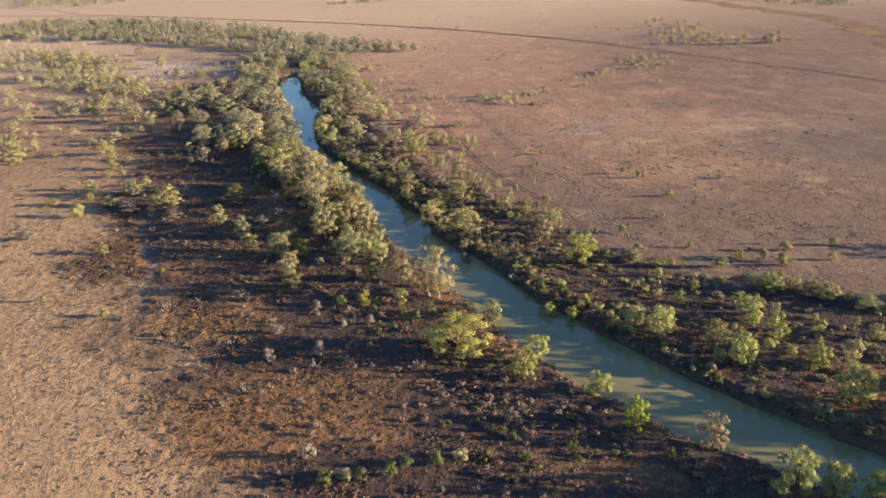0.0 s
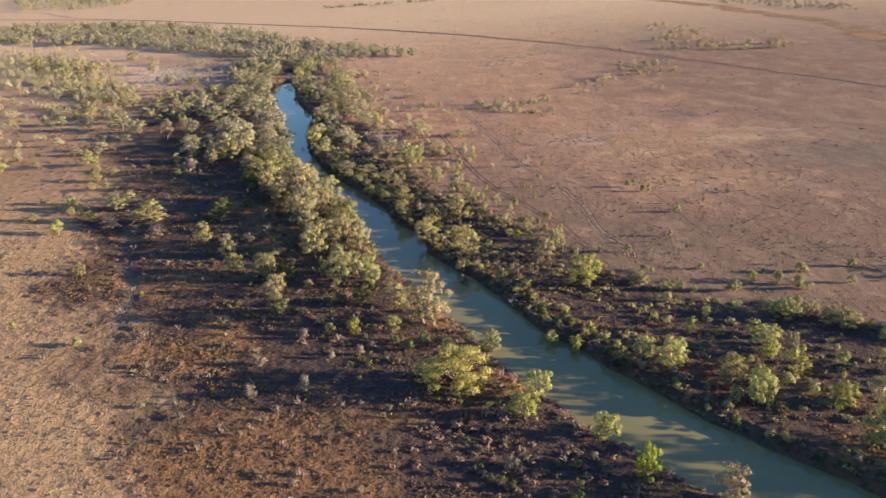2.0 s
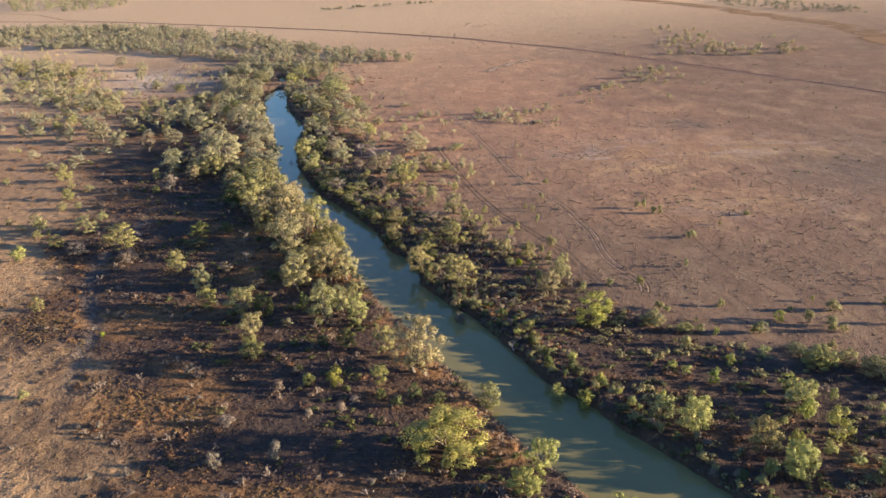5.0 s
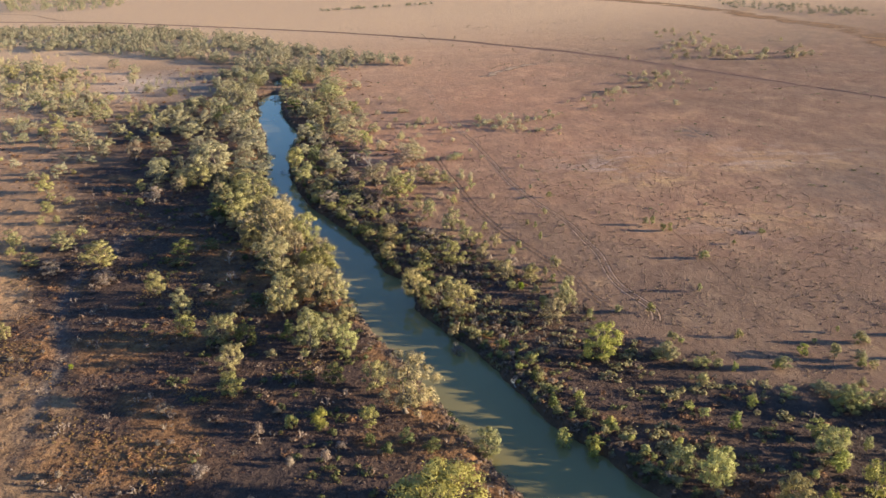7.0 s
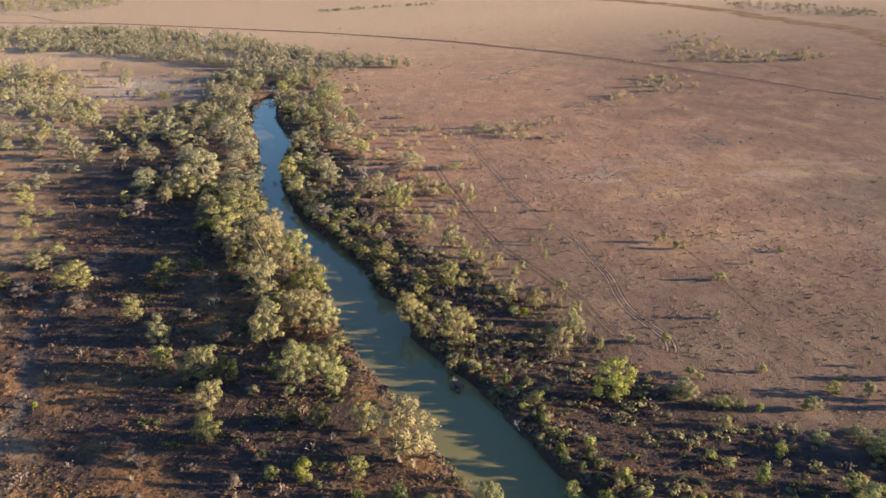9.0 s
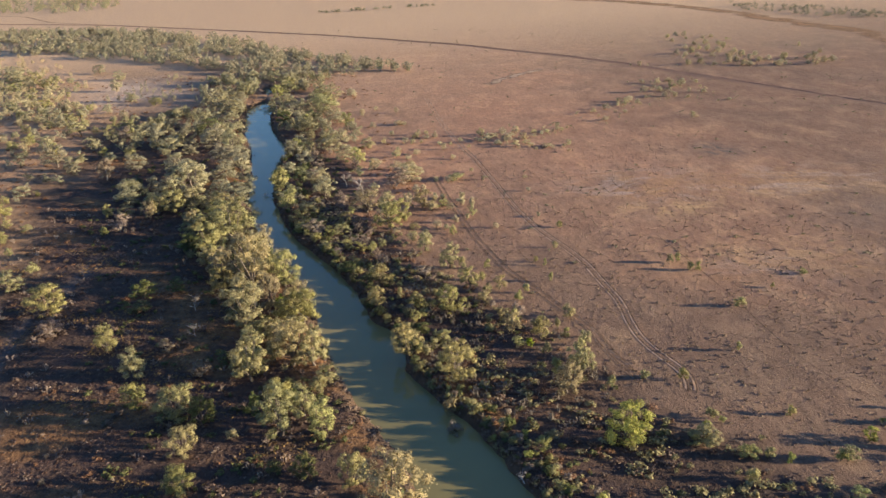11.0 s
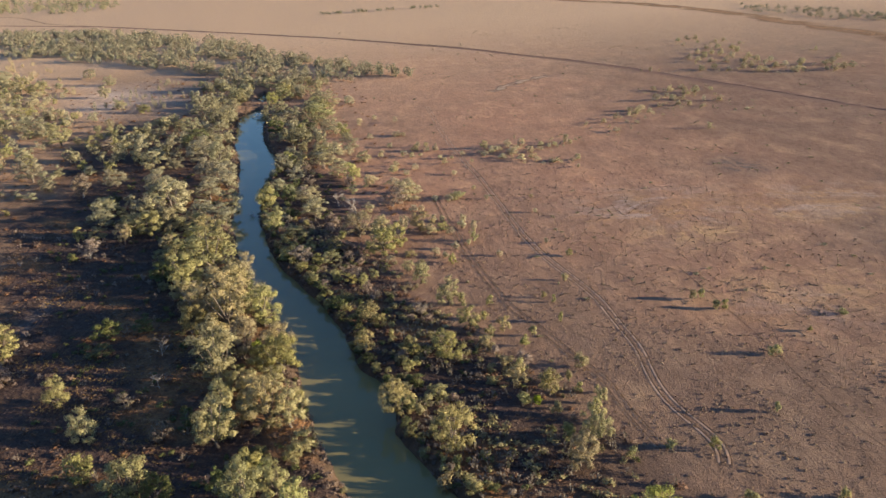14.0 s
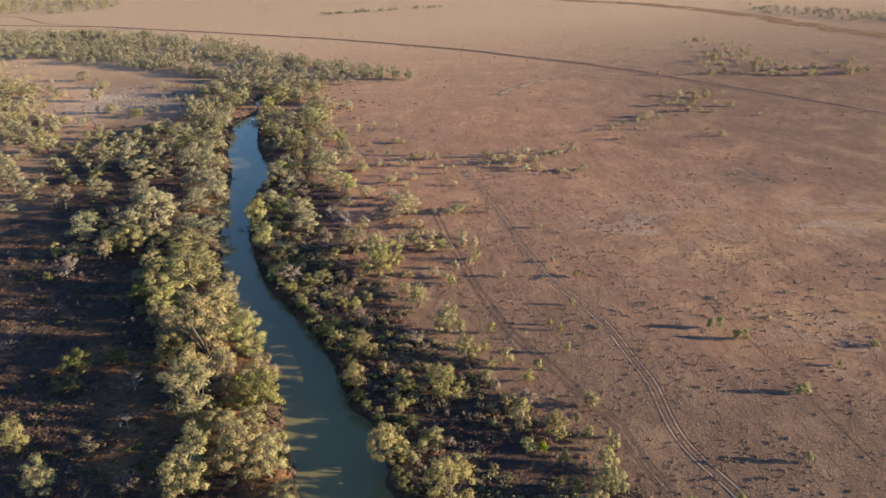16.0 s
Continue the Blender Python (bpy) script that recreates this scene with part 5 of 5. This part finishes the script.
def rusty(x, y):
    return litter_amount(x, y) * (1 - 0.8 * dark_flat(x, y)) * (1 - 0.45 * smoothstep(creek_offset(x, y), 4, 12)) * smoothstep(wave(x, y, 18, 3.3) + 0.5 * wave(x, y, 6, 1.2) + 1.3 * open_rust(x, y), -0.5, 0.6)


def brownish(x, y):
    return litter_amount(x, y) * (1 - 0.7 * open_rust(x, y)) * (0.45 + 0.55 * smoothstep(wave(x, y, 11, 5.2), -0.3, 0.4))


def golden(x, y):
    """Clumps of taller dry grass on the flat across the creek from the plain's tracks."""
    return litter_amount(x, y) * (1 - smoothstep(creek_offset(x, y), -24, -14)) * smoothstep(wave(x, y, 7, 2.7) + 0.6 * wave(x, y, 15, 3.3) + 0.35 * wave(x, y, 2.5, 6.1) + 0.5 * np.exp(-((x + 50) / 26) ** 2 - ((y - 242) / 16) ** 2) + 0.5 * np.exp(-((x + 43) / 14) ** 2 - ((y - 164) / 7) ** 2), 0.25, 0.7)


def dry_ground(x, y):
    if float(ground_z(x, y)) < WATER_Z + 0.25:
        return 0.0
    return float(litter_amount(x, y)) * (0.45 + 0.55 * (float(wave(x, y, 9, 9.0)) > -0.15))


def patchy(seed, size=12):
    return lambda x, y: dry_ground(x, y) * (1.0 if float(wave(x, y, size, seed)) > 0.05 else 0.18)


def off_dark_flat(keep):
    return lambda x, y: keep(x, y) * (1 - 0.8 * float(dark_flat(x, y)))


def off_rust(keep):
    return lambda x, y: keep(x, y) * (1 - 0.85 * float(open_rust(x, y)))


def bare_plain(x, y):
    return max(0.0, 1.0 - 1.6 * float(litter_amount(x, y))) * (0.35 + 0.65 * (float(wave(x, y, 11, 4.5)) > 0))


carpet("rust_grass", 17000, (-105, 95), (88, 345), rusty, (0.6, 1.6), (0.2, 0.6), LEAF_RUST, "dense low rusty-brown grass and dry leaves")
carpet("brown_grass", 15000, (-105, 95), (88, 345), brownish, (0.6, 1.7), (0.35, 1.0), LEAF_PLUM, "dense low dull brown dead grass")
carpet("golden_grass", 4200, (-102, -10), (92, 300), golden, (0.6, 1.5), (0.5, 1.15), LEAF_OCHRE, "clumps of taller golden-brown dry grass in scrub")
carpet("grey_grass", 1700, (-108, 90), (88, 345), brownish, (0.6, 1.6), (0.6, 1.5), LEAF_DRY, "pale grey dead stems standing in scrub")
stuff("rust_scrub", mounds, strewn(380, (-105, 95), (85, 340), off_rust(off_dark_flat(patchy(1.0))), 0), (0.7, 1.9), (0.4, 1.2), LEAF_RUST, "low rusty-brown dry scrub and leaf litter", "scrub")
stuff("brown_scrub", mounds, strewn(380, (-105, 95), (85, 340), off_rust(off_dark_flat(patchy(2.5))), 0), (0.8, 2.3), (0.7, 1.8), LEAF_PLUM, "low dull brown leafless scrub", "scrub")
stuff("grey_scrub", wisps, strewn(130, (-105, 95), (85, 340), off_rust(patchy(4.0)), 0), (1.0, 2.5), (0.9, 2.1), LEAF_DRY, "pale grey dry twiggy scrub", "scrub")
stuff("green_scrub", mounds, strewn(800, (-60, 80), (85, 400), off_rust(patchy(5.5, 8)), 0), (0.7, 1.8), (0.7, 1.8), LEAF_DARK, "low dark green scrub between the trees", "scrub")
stuff("olive_scrub", mounds, strewn(900, (8, 90), (85, 330), off_dark_flat(patchy(3.1, 7)), 0), (0.7, 2.1), (0.6, 2.0), LEAF_OLIVE, "low olive-green scrub on the creek flat", "scrub")
stuff("rust_scrub", mounds, strewn(280, (9, 48), (95, 300), patchy(0.4, 9), 0), (0.7, 2.0), (0.7, 1.7), LEAF_RUST, "low rusty-brown dry scrub on the creek bank", "scrub")
stuff("plain_scrub", mounds, strewn(520, (40, 380), (240, 900), lambda x, y: float(wave(x, y, 30, 2.2)) > 0.0, 0), (0.5, 1.6), (0.4, 1.1), LEAF_COPSE, "sparse low grey scrub out on the plain", "scrub")
stuff("dark_scrub", mounds, [p for p in strewn(900, (-60, 0), (96, 134), off_rust(dry_ground), 0) if 4 < p[0] + 0.3 * (p[1] - 100)][:170], (0.7, 1.9), (0.7, 1.8), LEAF_PLUM, "dense dull brown scrub on the near bank", "scrub")
stuff("grey_scrub", wisps, strewn(120, (-108, -14), (120, 340), patchy(6.0), 0), (1.5, 2.7), (1.2, 2.3), LEAF_DRY, "tall grey dead scrub", "scrub")
stuff("grey_scrub", wisps, strewn(420, (10, 52), (195, 340), dry_ground, 0), (1.0, 2.4), (1.0, 2.3), LEAF_DRY, "tall grey dead scrub under small trees", "scrub")
stuff("far_scrub", mounds, strewn(800, (-170, 60), (340, 640), always, 0), (0.8, 2.0), (0.6, 1.3), LEAF_RUST, "rusty-brown scrub beneath far trees", "scrub")
stuff("bank_scrub", mounds, strewn(1000, (-13, 13), (85, 560), lambda x, y: 1.0 if WATER_Z + 0.15 < float(ground_z(x, y)) < -0.15 else 0.0, 0, 90), (0.5, 1.4), (0.6, 1.6), LEAF_PLUM, "dark dry growth hanging over the creek bank", "scrub")
stuff("dry_grass", tufts, strewn(6000, (-190, -55), (90, 250), bare_plain, 0), (0.6, 1.6), (0.5, 1.3), LEAF_STRAW, "dry straw-coloured grass tussocks", "grass")
stuff("dry_grass", tufts, strewn(2400, (40, 170), (150, 400), bare_plain, 0), (0.6, 1.5), (0.4, 1.1), LEAF_PLUM, "dull brown dry grass tussocks", "grass")
stuff("dry_grass", tufts, strewn(2600, (42, 160), (170, 360), bare_plain, 0), (0.6, 1.4), (0.4, 1.2), LEAF_STRAW, "straw-coloured dry grass tussocks", "grass")
stuff("saltbush", mounds, strewn(230, (44, 130), (185, 285), bare_plain, 0), (0.35, 0.95), (0.35, 0.65), LEAF_SALT, "low dark brown saltbush beside the track", "scrub")
stuff("saltbush", mounds, strewn(480, (42, 170), (190, 420), bare_plain, 0), (0.35, 0.85), (0.35, 0.62), LEAF_SALT, "low dark grey-brown saltbush tufts", "scrub")

stuff("rust_scrub", mounds, strewn(140, (-100, -40), (108, 146), lambda x, y: float(open_rust(x, y)) * (1.0 if float(wave(x, y, 9, 2.7)) > 0 else 0.3), 0), (0.6, 1.6), (0.25, 0.6), LEAF_RUST, "low orange-brown growth on an open flat", "scrub")
stuff("rust_scrub", mounds, strewn(260, (-150, -78), (190, 430), lambda x, y: 0.5 + 0.5 * float(wave(x, y, 20, 1.4)), 0), (0.6, 1.7), (0.5, 1.3), LEAF_RUST, "scattered rusty-brown scrub on the tan plain", "scrub")

# far woods and the copses on the plain
def inside(poly):
    def test(x, y):
        hit = False
        for (x1, y1), (x2, y2) in zip(poly, poly[1:] + poly[:1]):
            if (y1 > y) != (y2 > y) and x < (x2 - x1) * (y - y1) / (y2 - y1) + x1:
                hit = not hit
        return hit
    return test


def wood(name, poly, count, wide, high, material, label):
    test, spots = inside(poly), []
    xs, ys = [p[0] for p in poly], [p[1] for p in poly]
    for _ in range(count * 60):
        x, y = scatter.uniform(min(xs), max(xs)), scatter.uniform(min(ys), max(ys))
        if test(x, y) and float(wave(x, y, 22, 5.0)) > -0.45 and float(ground_z(x, y)) > -0.8:
            spots.append((x, y))
            if len(spots) == count:
                break
    stuff(name, far_trees, spots, wide, high, material, label, "trees")


BAND = [(-430, 975), (-291, 955), (-150, 840), (-70, 720), (0, 640), (22, 612), (8, 596), (-40, 610), (-60, 600), (-95, 590), (-110, 640), (-170, 690), (-330, 790), (-480, 870)]
wood("far_wood", BAND, 760, (0.8, 1.5), (0.85, 1.45), LEAF_HAZED, "dense belt of far grey-green trees")
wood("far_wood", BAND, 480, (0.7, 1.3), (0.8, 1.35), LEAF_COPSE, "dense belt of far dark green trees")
wood("far_wood", [(-360, 830), (-240, 690), (-150, 520), (-150, 400), (-185, 330), (-300, 420), (-420, 640)], 150, (0.5, 1.0), (0.45, 0.95), LEAF_SHRUB, "open far woodland of grey-green trees")
wood("far_wood", [(-720, 1600), (-442, 1450), (-405, 1285), (-467, 1247), (-560, 1280)], 170, (1.0, 1.7), (0.9, 1.4), LEAF_COPSE, "far grey-green wood on the pale plain")
wood("far_wood", [(-90, 1118), (60, 1170), (64, 1156), (-84, 1104)], 46, (0.7, 1.2), (0.45, 0.8), LEAF_COPSE, "thin far line of trees")
wood("far_wood", [(395, 960), (415, 1060), (480, 960), (520, 850), (480, 800), (445, 850)], 110, (0.6, 1.3), (0.4, 0.8), LEAF_COPSE, "scattered far scrub beyond the dry watercourse")

for poly, count in (([(-62, 400), (-18, 400), (-26, 520), (-36, 610), (-66, 612), (-60, 520)], 110), ([(-135, 420), (-60, 420), (-72, 520), (-84, 610), (-106, 612), (-100, 520)], 130)):
    wood("far_wood", poly, count, (0.6, 1.2), (0.6, 1.1), LEAF_HAZED, "dense grey-green trees along the far creek")
wood("far_wood", [(-320, 440), (-175, 330), (-125, 345), (-130, 430), (-160, 520), (-260, 600)], 90, (0.4, 0.9), (0.4, 0.9), LEAF_HAZED, "open far woodland of grey-green trees")
wood("far_wood", [(-340, 742), (-262, 672), (-216, 640), (-172, 540), (-156, 470), (-200, 488), (-225, 500), (-300, 600)], 210, (0.5, 1.05), (0.5, 1.0), LEAF_SHRUB, "grey-green trees in an open far wood")
wood("far_wood", [(-340, 742), (-262, 672), (-216, 640), (-172, 540), (-156, 470), (-200, 488), (-225, 500), (-300, 600)], 60, (0.5, 1.0), (0.5, 0.9), LEAF_COPSE, "darker green trees in an open far wood")
copse_spots = [(x + scatter.gauss(0, 3.5), y + scatter.gauss(0, 5.0)) for x, y, h, w in COPSE_TREES for _ in range(2)]
stuff("copse", far_trees, copse_spots, (0.22, 0.5), (0.16, 0.34), LEAF_SHRUB, "low grey-green shrubs of a copse on the open plain", "shrubs")
wood("far_wood", [(-168, 520), (-108, 500), (-100, 600), (-150, 640)], 50, (0.3, 0.6), (0.4, 0.8), LEAF_HAZED, "small grey-green trees on pale sand")
